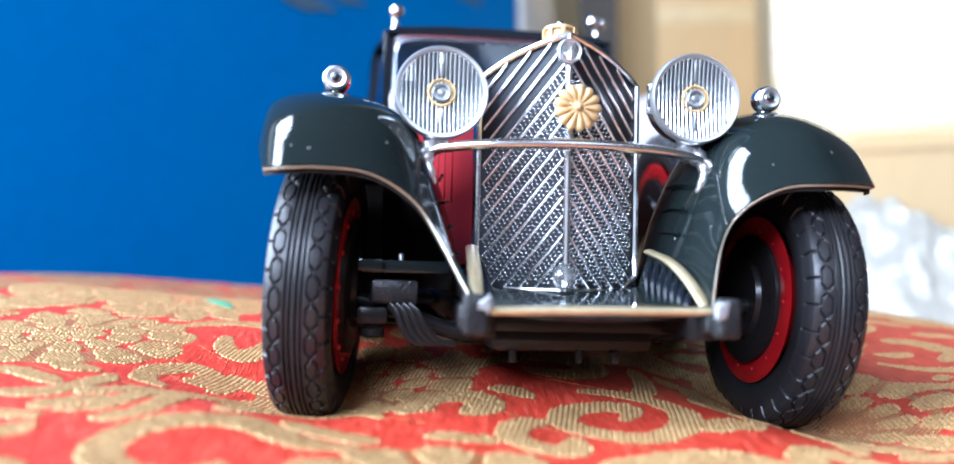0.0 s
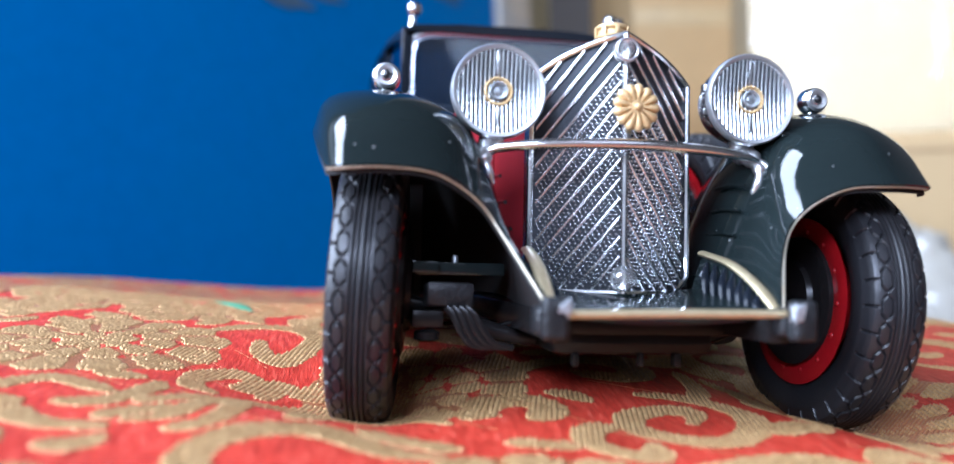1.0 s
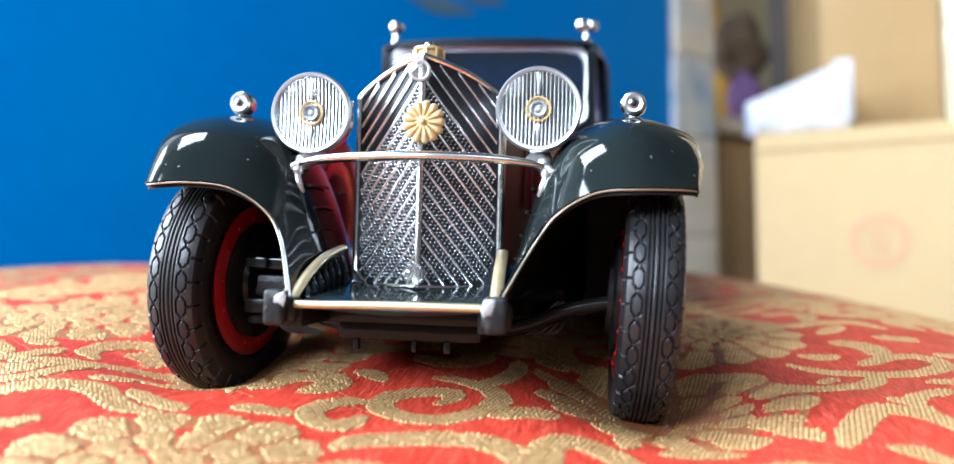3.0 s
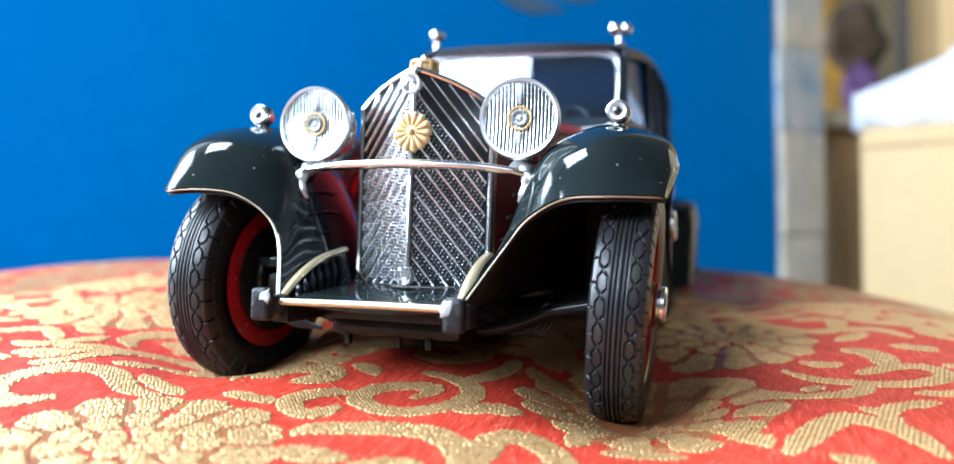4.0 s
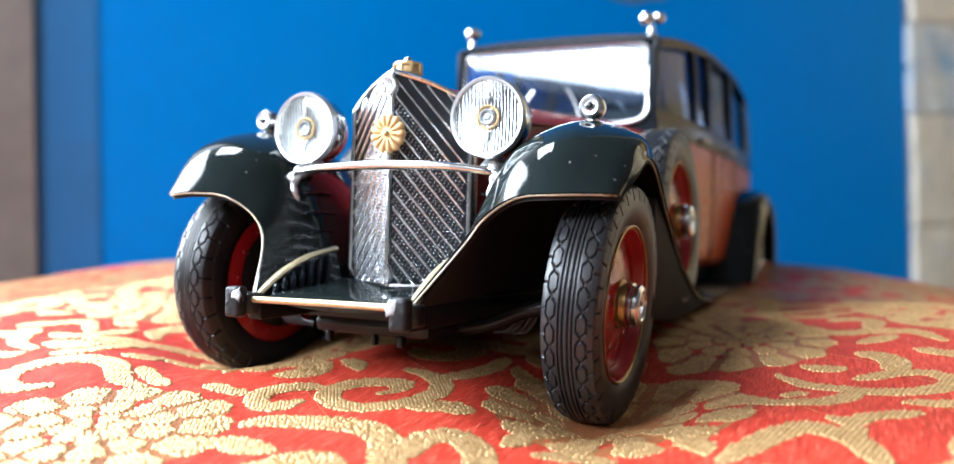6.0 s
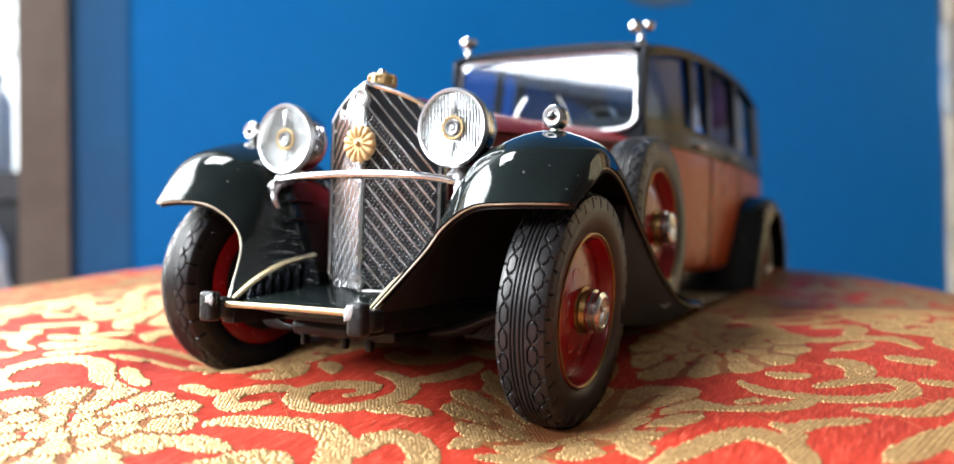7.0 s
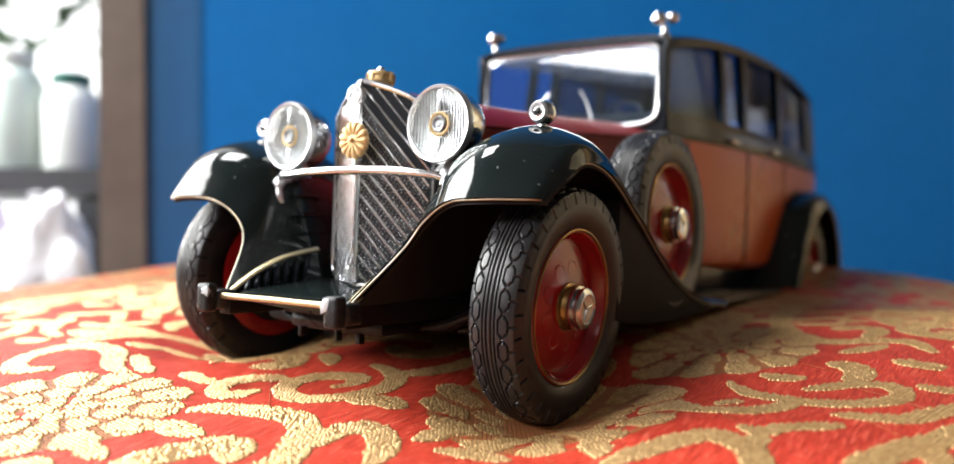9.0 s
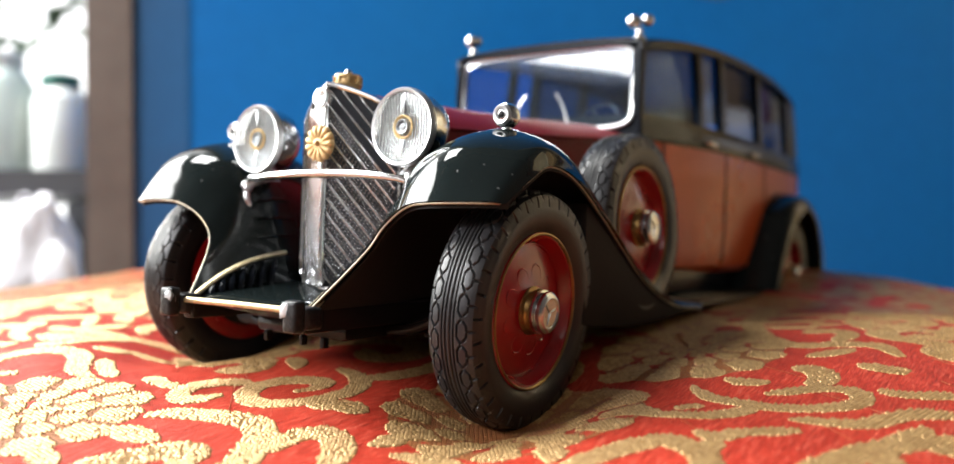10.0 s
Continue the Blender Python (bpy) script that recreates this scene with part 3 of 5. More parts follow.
        part("clamp", bm, CHROME, lamp)


for s_, place in ((1, (2.05, -0.16, 4.92)), (-1, (-2.02, -0.08, 4.85))):
    make_front_fender(s_)
    make_spare_well(s_)
    make_fender_lamp(s_)
    make_headlight(Vector(place), s_)

bm = bmesh.new()
arc = spline([(-2.16, -0.14, 3.92), (-1.9, -0.22, 3.98), (-1.2, -0.36, 4.03), (0, -0.44, 4.06), (1.2, -0.36, 4.04), (1.9, -0.22, 3.98), (2.16, -0.14, 3.92)], 8)
add_tube(bm, arc, [0.055 + 0.035 * math.sin(math.pi * i / (len(arc) - 1)) for i in range(len(arc))], 12)
bar = part("headlight_bar", bm, CHROME, car, "arched chrome bar carrying the headlights")
for s_ in (1, -1):
    bm = bmesh.new()
    add_tube(bm, spline([(2.06 * s_, 0.22, 4.14), (2.16 * s_, 0.04, 4.00), (2.22 * s_, -0.10, 3.82), (2.16 * s_, -0.16, 3.58), (2.10 * s_, -0.10, 3.40)], 5), [0.20] * 3 + [0.15] * 4 + [0.11] * 5 + [0.07] * 5 + [0.055] * 3 + [0.02], 10)
    add_tube(bm, spline([(2.14 * s_, -0.10, 3.94), (2.28 * s_, -0.14, 3.88), (2.40 * s_, -0.36, 3.66), (2.44 * s_, -0.66, 3.40)], 5), [0.07] * 6 + [0.05] * 6 + [0.03] * 4, 10)
    part("bar_foot", bm, SILVER, bar, "cast silver foot of the bar")

# the radiator
GS, GY0, GY1 = 1.32, 0.00, 0.72            # half width; nose and side depth


def grille_at(s, z, out=0.0, side=1):
    """A place on one half of the pointed grille: s 0 at the nose, 1 at the side."""
    nrm = Vector((GY1 - GY0, -GS, 0)).normalized()
    p = Vector((GS * s, GY0 + (GY1 - GY0) * s, z)) + Vector((nrm.x, nrm.y, 0)) * out
    return Vector((p.x * side, p.y, p.z))


def grille_top(s):
    return 5.88 - 0.36 * s - 0.26 * s ** 3


def grille_low(s):
    return 1.80 if s < 0.80 else 1.80 + (s - 0.80) / 0.20 * 0.27


bm = bmesh.new()
for s_ in (1, -1):
    rows = [[grille_at(k / 12, grille_low(k / 12) + (grille_top(k / 12) - grille_low(k / 12)) * q / 4, 0, s_) for k in range(13)] for q in range(5)]
    add_sheet(bm, rows, 0.12, 1.0 if s_ > 0 else -1.0)
grille = part("radiator_grille", bm, GRILLE_DARK, car, "pointed chrome radiator grille with slanting ribs")
bm = bmesh.new()
edge = [grille_at(k / 10, grille_top(k / 10), 0.03, -1) for k in range(10, 0, -1)] + [grille_at(k / 10, grille_top(k / 10), 0.03) for k in range(11)]
edge += [grille_at(1, z, 0.03) for z in (4.4, 3.4, 2.6, 2.07)] + [grille_at(s, grille_low(s), 0.03) for s in (0.9, 0.8, 0.4, 0.0)]
edge += [grille_at(s, grille_low(s), 0.03, -1) for s in (0.4, 0.8, 0.9)] + [grille_at(1, z, 0.03, -1) for z in (2.07, 2.6, 3.4, 4.4, 5.26)]
add_tube(bm, edge, 0.055, 8, up=(0, 1, 0.01))
part("grille_frame", bm, CHROME, grille, "bright chrome frame")
bm = bmesh.new()
add_tube(bm, [(0, GY0 - 0.05, 1.80), (0, GY0 - 0.05, 3.6), (0, GY0 - 0.05, 5.86)], 0.055, 8, up=(0, 1, 0))
part("centre_rib", bm, CHROME, grille)
PITCH, SLOPE, SW = 0.305, 1.17, math.hypot(GS, GY1 - GY0)
studs = bmesh.new()


def rib_span(z0):
    """The stretch of a slanting rib that starts at height z0 on the nose, inside the outline."""
    ok = [k / 100 for k in range(3, 95) if grille_low(k / 100) + 0.05 < z0 - SLOPE * SW * k / 100 < grille_top(k / 100) - 0.05]
    return (ok[0], ok[-1]) if len(ok) > 4 else None


for k in range(19):
    z0 = 2.12 + PITCH * k
    span = rib_span(z0)
    for s_ in (1, -1):
        if span:
            bm = bmesh.new()
            a, b = span
            ring = []
            for s in (a, b):
                z = z0 - SLOPE * SW * s
                ring.append([grille_at(s, z + dz, out, s_) for dz, out in ((-0.052, -0.01), (-0.049, 0.026), (-0.030, 0.050), (0.0, 0.058), (0.030, 0.050), (0.049, 0.026), (0.052, -0.01))])
            add_loft(bm, ring)
            part("rib", bm, GRILLE, grille, sharp=60)
    for q in (0.36, 0.66):
        zz = z0 + PITCH * q
        sp = rib_span(zz)
        if not sp or z0 > 5.35:
            continue
        step = 0.036
        for i in range(int((sp[1] - sp[0]) / step)):
            s = sp[0] + step * (i + (0.5 if q > 0.5 else 0.0))
            if s > sp[1] - 0.02:
                continue
            for s_ in (1, -1):
                zs = zz - SLOPE * SW * s
                tip = studs.verts.new(grille_at(s, zs, 0.052, s_))
                rings = [[studs.verts.new(grille_at(s + r * math.cos(w) / SW, zs + r * math.sin(w), out, s_)) for w in (math.pi * k2 / 3 for k2 in range(6))] for r, out in ((0.017, 0.042), (0.023, 0.0))]
                for i2 in range(6):
                    j2 = (i2 + 1) % 6
                    studs.faces.new((tip, rings[0][i2], rings[0][j2]))
                    studs.faces.new((rings[0][i2], rings[1][i2], rings[1][j2], rings[0][j2]))
tagged(part("grille_mesh", studs, CHROME, grille, "rows of fine bright studs", 180), kind="stuff")

bm = bmesh.new()                            # radiator shell behind the grille
rings = []
for y, grow in ((0.70, 0.05), (0.84, 0.09), (0.98, 0.04)):
    prof = [(-(GS + grow), 1.9), (-(GS + grow), 3.5)] + [(GS * s * (1 + grow / GS), grille_top(abs(s)) + grow * 0.3 - 0.02) for s in (k / 8 for k in range(-8, 9))] + [(GS + grow, 3.5), (GS + grow, 1.9)]
    rings.append([(x, y, z) for x, z in prof])
add_loft(bm, rings, True, True)
part("radiator_shell", bm, CHROME, car, "chrome radiator shell")

badge = bmesh.new()
BC = Vector((0.09, -0.26, 4.66))
add_lathe(badge, [(0.07, -0.10), (0.30, -0.02), (0.31, 0.06)], BC, (0, 1, 0), 24)
badge = part("badge", badge, GOLD, car, "gold flower badge with rounded petals")
for k in range(13):
    a = 2 * math.pi * (k + 0.25) / 13
    bm = bmesh.new()
    d, side = Vector((math.sin(a), 0, math.cos(a))), Vector((math.cos(a), 0, -math.sin(a)))
    rings = []
    for t, w, hgt in ((0.05, 0.018, 0.055), (0.13, 0.036, 0.075), (0.22, 0.058, 0.085), (0.30, 0.076, 0.080), (0.345, 0.066, 0.060), (0.37, 0.032, 0.025), (0.378, 0.008, 0.008)):
        rings.append([BC + d * t + side * w * math.cos(q) + Vector((0, -hgt * math.sin(q) - 0.03, 0)) for q in (2 * math.pi * i / 10 for i in range(10))])
    add_loft(bm, rings)
    part("petal", bm, GOLD, badge)
bm = bmesh.new()
add_sphere(bm, BC + Vector((0, -0.12, 0)), 0.055, 12)
part("boss", bm, GOLD, badge)
bm = bmesh.new()
add_box(bm, (0.01, -0.12, 4.25), (0.09, 0.12, 0.34), 0.02)
part("mount", bm, CHROME, badge)

bm = bmesh.new()
add_lathe(bm, [(0.24, 5.72), (0.27, 5.90), (0.30, 5.95), (0.255, 5.99), (0.245, 6.06), (0.285, 6.10), (0.27, 6.15), (0.12, 6.17)], (-0.03, 0.56, 0), (0, 0, 1), 28)
cap = part("radiator_cap", bm, GOLD, car, "gold radiator cap with a clear knob")
for k in range(8):
    a = 2 * math.pi * k / 8
    bm = bmesh.new()
    add_box(bm, (-0.03 + 0.275 * math.cos(a), 0.56 + 0.275 * math.sin(a), 6.03), (0.05, 0.07, 0.18), 0.015, Matrix.Rotation(a, 4, "Z"))
    part("knurl", bm, GOLD, cap)
bm = bmesh.new()
add_sphere(bm, (-0.03, 0.56, 6.20), 0.085, 12)
part("knob", bm, CHROME, cap)
for zb in (5.58, 2.03):
    bm = bmesh.new()
    add_lathe(bm, [(0.09, -0.15), (0.15, -0.12), (0.20, -0.04), (0.205, 0.01), (0.17, 0.06), (0.08, 0.08)], (-0.03, -0.10, zb), (0, 1, 0), 12)
    bead = part("bead", bm, PEARL, car, "clear faceted bead on the grille", 10)
    bm = bmesh.new()
    add_tube(bm, [(-0.03, -0.06, zb - 0.17), (-0.03, -0.06, zb + 0.17)], 0.03, 8, up=(0, 1, 0))
    part("pin", bm, CHROME, bead)
    if zb > 3:
        bm = bmesh.new()
        add_tube(bm, [(-0.03 + 0.17 * math.cos(a), -0.20, zb + 0.17 * math.sin(a)) for a in (2 * math.pi * k / 24 for k in range(25))], 0.026, 8, up=(0, 1, 0), cap=False)
        part("bead_ring", bm, SILVER, bead, "pale ring round the bead")

# bumper, horns and apron
bm = bmesh.new()
add_tube(bm, [(-1.48, -2.10, 1.58), (0, -2.12, 1.61), (1.54, -2.14, 1.62)], 0.058, 14)
bumper = part("bumper", bm, BAR, car, "thin brass-coloured bumper rod between black brackets")
for s_ in (1, -1):
    bm = bmesh.new()
    add_box(bm, (1.665 * s_, -2.28, 1.54), (0.32, 0.26, 0.54), 0.08, segs=3)
    add_box(bm, (1.64 * s_, -1.98, 1.50), (0.44, 0.42, 0.38), 0.10, segs=3)
    part("bracket", bm, CHIPPED, bumper, "chipped black bracket")
    bm = bmesh.new()
    add_box(bm, (1.56 * s_, -2.405, 1.65), (0.10, 0.03, 0.20), 0.012)
    add_box(bm, (1.515 * s_, -2.34, 1.66), (0.03, 0.12, 0.22), 0.012)
    bmesh.ops.subdivide_edges(bm, edges=bm.edges[:], cuts=4)
    for v in bm.verts:
        v.co += Vector((0.10, 0.015, 0.14)) * noise.noise(v.co * 9 + Vector((s_, 0, 0)))
    part("worn_patch", bm, SCRAPE, bumper, "patch of bare silver metal")
    horn = spline([(1.60 * s_, -1.85, 1.62), (1.56 * s_, -1.2, 2.02), (1.52 * s_, -0.5, 2.30), (1.46 * s_, 0.3, 2.46)], 6)
    low = spline([(1.42 * s_, -1.80, 1.42), (1.32 * s_, -1.2, 1.48), (1.26 * s_, -0.5, 1.58), (1.22 * s_, 0.3, 1.72)], 6)
    bm = bmesh.new()
    add_sheet(bm, [[a.lerp(b, q / 5) for a, b in zip(horn, low)] for q in range(6)], 0.05, 1.0 if s_ > 0 else -1.0)
    dumb = part("frame_horn", bm, BLACK, car, "black frame horn with louvres and a brass edge")
    bm = bmesh.new()
    add_tube(bm, horn, 0.10, 8, flat=0.5)
    part("edge_strip", bm, BAR, dumb)
    for k in range(7):
        i = 4 + 2 * k
        if i < len(horn):
            a, b = horn[i].lerp(low[i], 0.18), horn[max(0, i - 2)].lerp(low[max(0, i - 2)], 0.85)
            bm = bmesh.new()
            off = Vector((-0.03 * s_, -0.01, 0.03))
            add_tube(bm, spline([a + off, (a + b) / 2 + off * 1.8, b + off], 3), [0.03, 0.05, 0.065, 0.07, 0.065, 0.05, 0.03], 8)
            part("louvre", bm, BLACK_SATIN, dumb)
    for k in range(0, 9, 2):                 # louvres of the fender valance
        zz = 1.95 + 0.2 * k
        bm = bmesh.new()
        pts = [((1.62 + 0.045 * k) * s_, -0.1, zz), ((1.62 + 0.042 * k) * s_, 0.4, zz + 0.05), ((1.64 + 0.04 * k) * s_, 0.9, zz + 0.03)]
        add_tube(bm, spline(pts, 3), 0.03, 6)
        part("valance_louvre", bm, BLACK, dumb)
bm = bmesh.new()
rows = []
for y, z in ((0.45, 1.80), (0.0, 1.78), (-0.5, 1.72), (-1.1, 1.65), (-1.6, 1.58), (-1.75, 1.50)):
    rows.append([Vector((1.42 * k / 6, y, z + 0.10 * (abs(k) / 6) ** 2)) for k in range(-6, 7)])
add_sheet(bm, rows, 0.08, -1.0)
part("front_apron", bm, BLACK, car, "glossy black apron under the grille")

bm = bmesh.new()
foot = [(-1.36, 0.66), (-1.10, 0.52), (0, -0.12), (1.10, 0.52), (1.36, 0.66), (1.36, 0.98), (-1.36, 0.98)]
add_loft(bm, [[(x * k, y if y > 0.9 else y - 0.10 * (k - 1) * 10, z) for x, y in foot] for z, k in ((1.62, 1.02), (1.72, 1.02), (1.79, 1.0))])
part("grille_plinth", bm, BLACK, car, "glossy black plinth under the grille", 30)

# running gear
bm = bmesh.new()
for s_ in (1, -1):
    add_box(bm, (1.5 * s_, 10, 1.42), (0.3, 24, 0.4), 0.05)
for y in (-0.4, 3, 8, 14, 20):
    add_box(bm, (0, y, 1.35), (3.0, 0.5, 0.3), 0.05)
add_box(bm, (0, 5.0, 1.6), (1.8, 7.5, 0.9), 0.15)
add_box(bm, (0, 1.4, 1.08), (2.5, 4.0, 0.36), 0.16)
add_box(bm, (0, 6.5, 1.12), (3.2, 7.2, 0.40), 0.16)
for x, w in ((-0.9, 0.10), (0.10, 0.08), (0.66, 0.12)):
    add_box(bm, (x, -0.55, 0.84), (w, 0.16, 0.2), 0.03)
add_box(bm, (0, 13.5, 1.35), (4.6, 13, 0.25), 0.05)
part("chassis", bm, SOOT, car, "black chassis frame")
bm = bmesh.new()
add_tube(bm, spline([(-3.4, 0.68, 1.62), (-2.6, 0.68, 1.45), (-1.6, 0.68, 1.08), (0, 0.68, 1.02), (1.6, 0.68, 1.08), (2.6, 0.68, 1.45), (3.4, 0.68, 1.62)], 5), 0.14, 10)
part("front_axle", bm, SOOT, car, "black front axle beam")
for s_ in (1, -1):
    back = 1.2 if s_ > 0 else 0.0
    for k in range(4):                       # bent leaves, one over the other
        bm = bmesh.new()
        leaf_line = spline([((2.74 - 0.10 * k) * s_, back + 0.05, 1.54), ((2.64 - 0.11 * k) * s_, back + 0.0, 1.43), ((2.54 - 0.12 * k) * s_, back - 0.03, 1.22), ((2.38 - 0.13 * k) * s_, back - 0.03, 1.01), ((2.10 - 0.13 * k) * s_, back + 0.0, 0.95)], 4)
        add_tube(bm, leaf_line, 0.035, 6, flat=1.6)
        part("leaf_spring", bm, SOOT, car, "black leaf spring")
    if s_ > 0:                               # the steering box sits on one side only
        continue
    bm = bmesh.new()
    add_box(bm, (2.67 * s_, 0.35, 1.72), (0.74, 0.4, 0.37), 0.06)
    for v in bm.verts:
        v.co += Vector((0.05, 0.03, 0.04)) * noise.noise(v.co * 4)
    gear = part("steering_gear", bm, CHIPPED, car, "rough black moulded steering box")
    bm = bmesh.new()
    add_box(bm, (2.50 * s_, 0.50, 2.13), (1.40, 0.40, 0.20), 0.04)
    add_box(bm, (3.05 * s_, 0.24, 2.15), (0.40, 0.14, 0.18), 0.03)
    part("cover", bm, BLACK, gear)
    bm = bmesh.new()
    add_lathe(bm, [(0.045, 0), (0.045, 0.12), (0.03, 0.14)], (2.57 * s_, 0.4, 2.20), (0, 0, 1), 12)
    part("stud", bm, BULB, gear)
    bm = bmesh.new()
    add_box(bm, (3.00 * s_, 0.35, 1.36), (0.50, 0.42, 0.28), 0.08)
    add_tube(bm, [(0.2 * s_, 1.3, 1.15), (2.9 * s_, 1.3, 1.2)], 0.06, 8)
    part("knuckle", bm, SOOT, gear)
    bm = bmesh.new()
    add_lathe(bm, [(0.12, 0), (0.20, 0.03), (0.20, 0.14), (0.12, 0.18)], (3.00 * s_, 0.30, 1.02), (0, 0, 1), 18)
    part("ball_joint", bm, SOOT, gear)

# bonnet and body
bm = bmesh.new()
rings = []
for y, w, zl, zs, zt in ((0.92, 1.30, 2.2, 5.22, 5.84), (2.6, 1.62, 2.2, 5.30, 5.90), (4.6, 2.02, 2.2, 5.42, 5.99), (6.6, 2.45, 2.2, 5.55, 6.10), (8.5, 2.86, 2.2, 5.72, 6.24)):
    half = [(w, zl), (w * 1.0, 3.4), (w * 1.0, zs - 0.25), (w * 0.985, zs - 0.08), (w * 0.93, zs + 0.02), (w * 0.6, zs + (zt - zs) * 0.62), (w * 0.25, zt - 0.05), (0.03, zt)]
    rings.append([(x, y, z) for x, z in half] + [(-x, y, z) for x, z in half[::-1]])
add_loft(bm, rings)
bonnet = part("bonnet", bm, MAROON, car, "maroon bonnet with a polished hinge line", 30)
for s_ in (1, -1):
    bm = bmesh.new()
    add_tube(bm, [(1.32 * s_, 1.05, 5.13), (1.62 * s_, 2.6, 5.21), (2.02 * s_, 4.6, 5.33), (2.45 * s_, 6.6, 5.46), (2.85 * s_, 8.4, 5.63)], 0.04, 8)
    part("side_hinge", bm, MAROON, bonnet)
    for k in range(9):
        bm = bmesh.new()
        yy = 2.6 + 0.5 * k
        w = 1.62 + (yy - 2.6) * 0.205
        add_box(bm, (w * s_, yy, 4.0), (0.05, 0.16, 1.3), 0.02)
        part("vent", bm, MAROON, bonnet)

SECT = [(8.5, 3.02, 8.36, 2.96), (9.6, 3.22, 8.60, 3.08), (11.5, 3.50, 8.90, 3.26), (14, 3.66, 9.12, 3.42), (17, 3.72, 9.22, 3.50), (20, 3.72, 9.22, 3.50), (22.6, 3.68, 8.98, 3.42), (23.8, 3.52, 8.40, 3.22)]


def sect(y):
    """Half width at the belt, roof height and half width at the roof, at y."""
    for a, b in zip(SECT, SECT[1:]):
        if y <= b[0] or b is SECT[-1]:
            t = min(1, max(0, (y - a[0]) / (b[0] - a[0])))
            return [p + (q - p) * t for p, q in zip(a[1:], b[1:])]


def belt(y):
    return 5.72 + 0.10 * math.sin(min(1, max(0, (y - 8.5) / 9)) * math.pi / 2)


YS = [8.5, 9.2, 10, 11, 12, 13.5, 15, 16.5, 18, 19.5, 21, 22.6, 23.3, 23.8]
bm = bmesh.new()
rings = []
for y in YS:
    w = sect(y)[0]
    half = [(w - 0.25, 2.05), (w - 0.05, 2.25), (w + 0.02, 3.0), (w + 0.03, 4.2), (w, belt(y) - 0.15), (w - 0.03, belt(y) - 0.06)]
    rings.append([(x, y, z) for x, z in half] + [(-x, y, z) for x, z in half[::-1]])
add_loft(bm, rings)
# Brighter than the bonnet: bounced light is in the base colour.
body = part("lower_body", bm, ORANGE, car, "maroon lower body with doors, orange bounced light in its colour", 35)
bm = bmesh.new()
add_box(bm, (0, 8.46, 3.95), (6.0, 0.12, 3.5), 0.05)
part("firewall", bm, MAROON, car, "maroon bulkhead behind the bonnet")
bm = bmesh.new()
rings = []
for y in YS:
    w = sect(y)[0]
    b = belt(y)
    half = [(w - 0.03, b - 0.08), (w + 0.035, b - 0.06), (w + 0.03, b + 0.35), (w - 0.06, b + 0.62), (w - 0.30, b + 0.62)]
    rings.append([(x, y, z) for x, z in half] + [(-x, y, z) for x, z in half[::-1]])
add_loft(bm, rings)
upper = part("belt_panel", bm, BLACK_SATIN, car, "black belt panel under the windows", 35)
bm = bmesh.new()
rings = []
for y in [8.38, 8.5, 8.7, 9.0] + YS[1:]:
    w, zr, rw = sect(max(y, 8.5))
    rise = min(1.0, 0.45 + (y - 8.38) / 6)
    thick = 0.16 if y < 8.9 else 0.34
    half = [(rw + 0.02, zr - thick), (rw + 0.04, zr - thick * 0.7), (rw - 0.02, zr - 0.10), (rw * 0.90, zr), (rw * 0.5, zr + 0.16 * rise), (0.02, zr + 0.20 * rise)]
    rings.append([(x, y, z) for x, z in half] + [(-x, y, z) for x, z in half[::-1]])
add_loft(bm, rings)
roof = part("roof", bm, BLACK_SATIN, car, "smooth black roof with a rounded rear", 35)
GUTTER = bmesh.new()
for s_ in (1, -1):
    add_tube(GUTTER, [((sect(y)[2] + 0.05) * s_, y, sect(y)[1] - 0.34) for y in YS], 0.045, 8)
part("gutter", GUTTER, BLACK_SATIN, roof)
PILLARS = [(8.55, 0.32), (12.0, 0.34), (13.75, 0.42), (17.6, 0.42), (22.2, 1.5)]
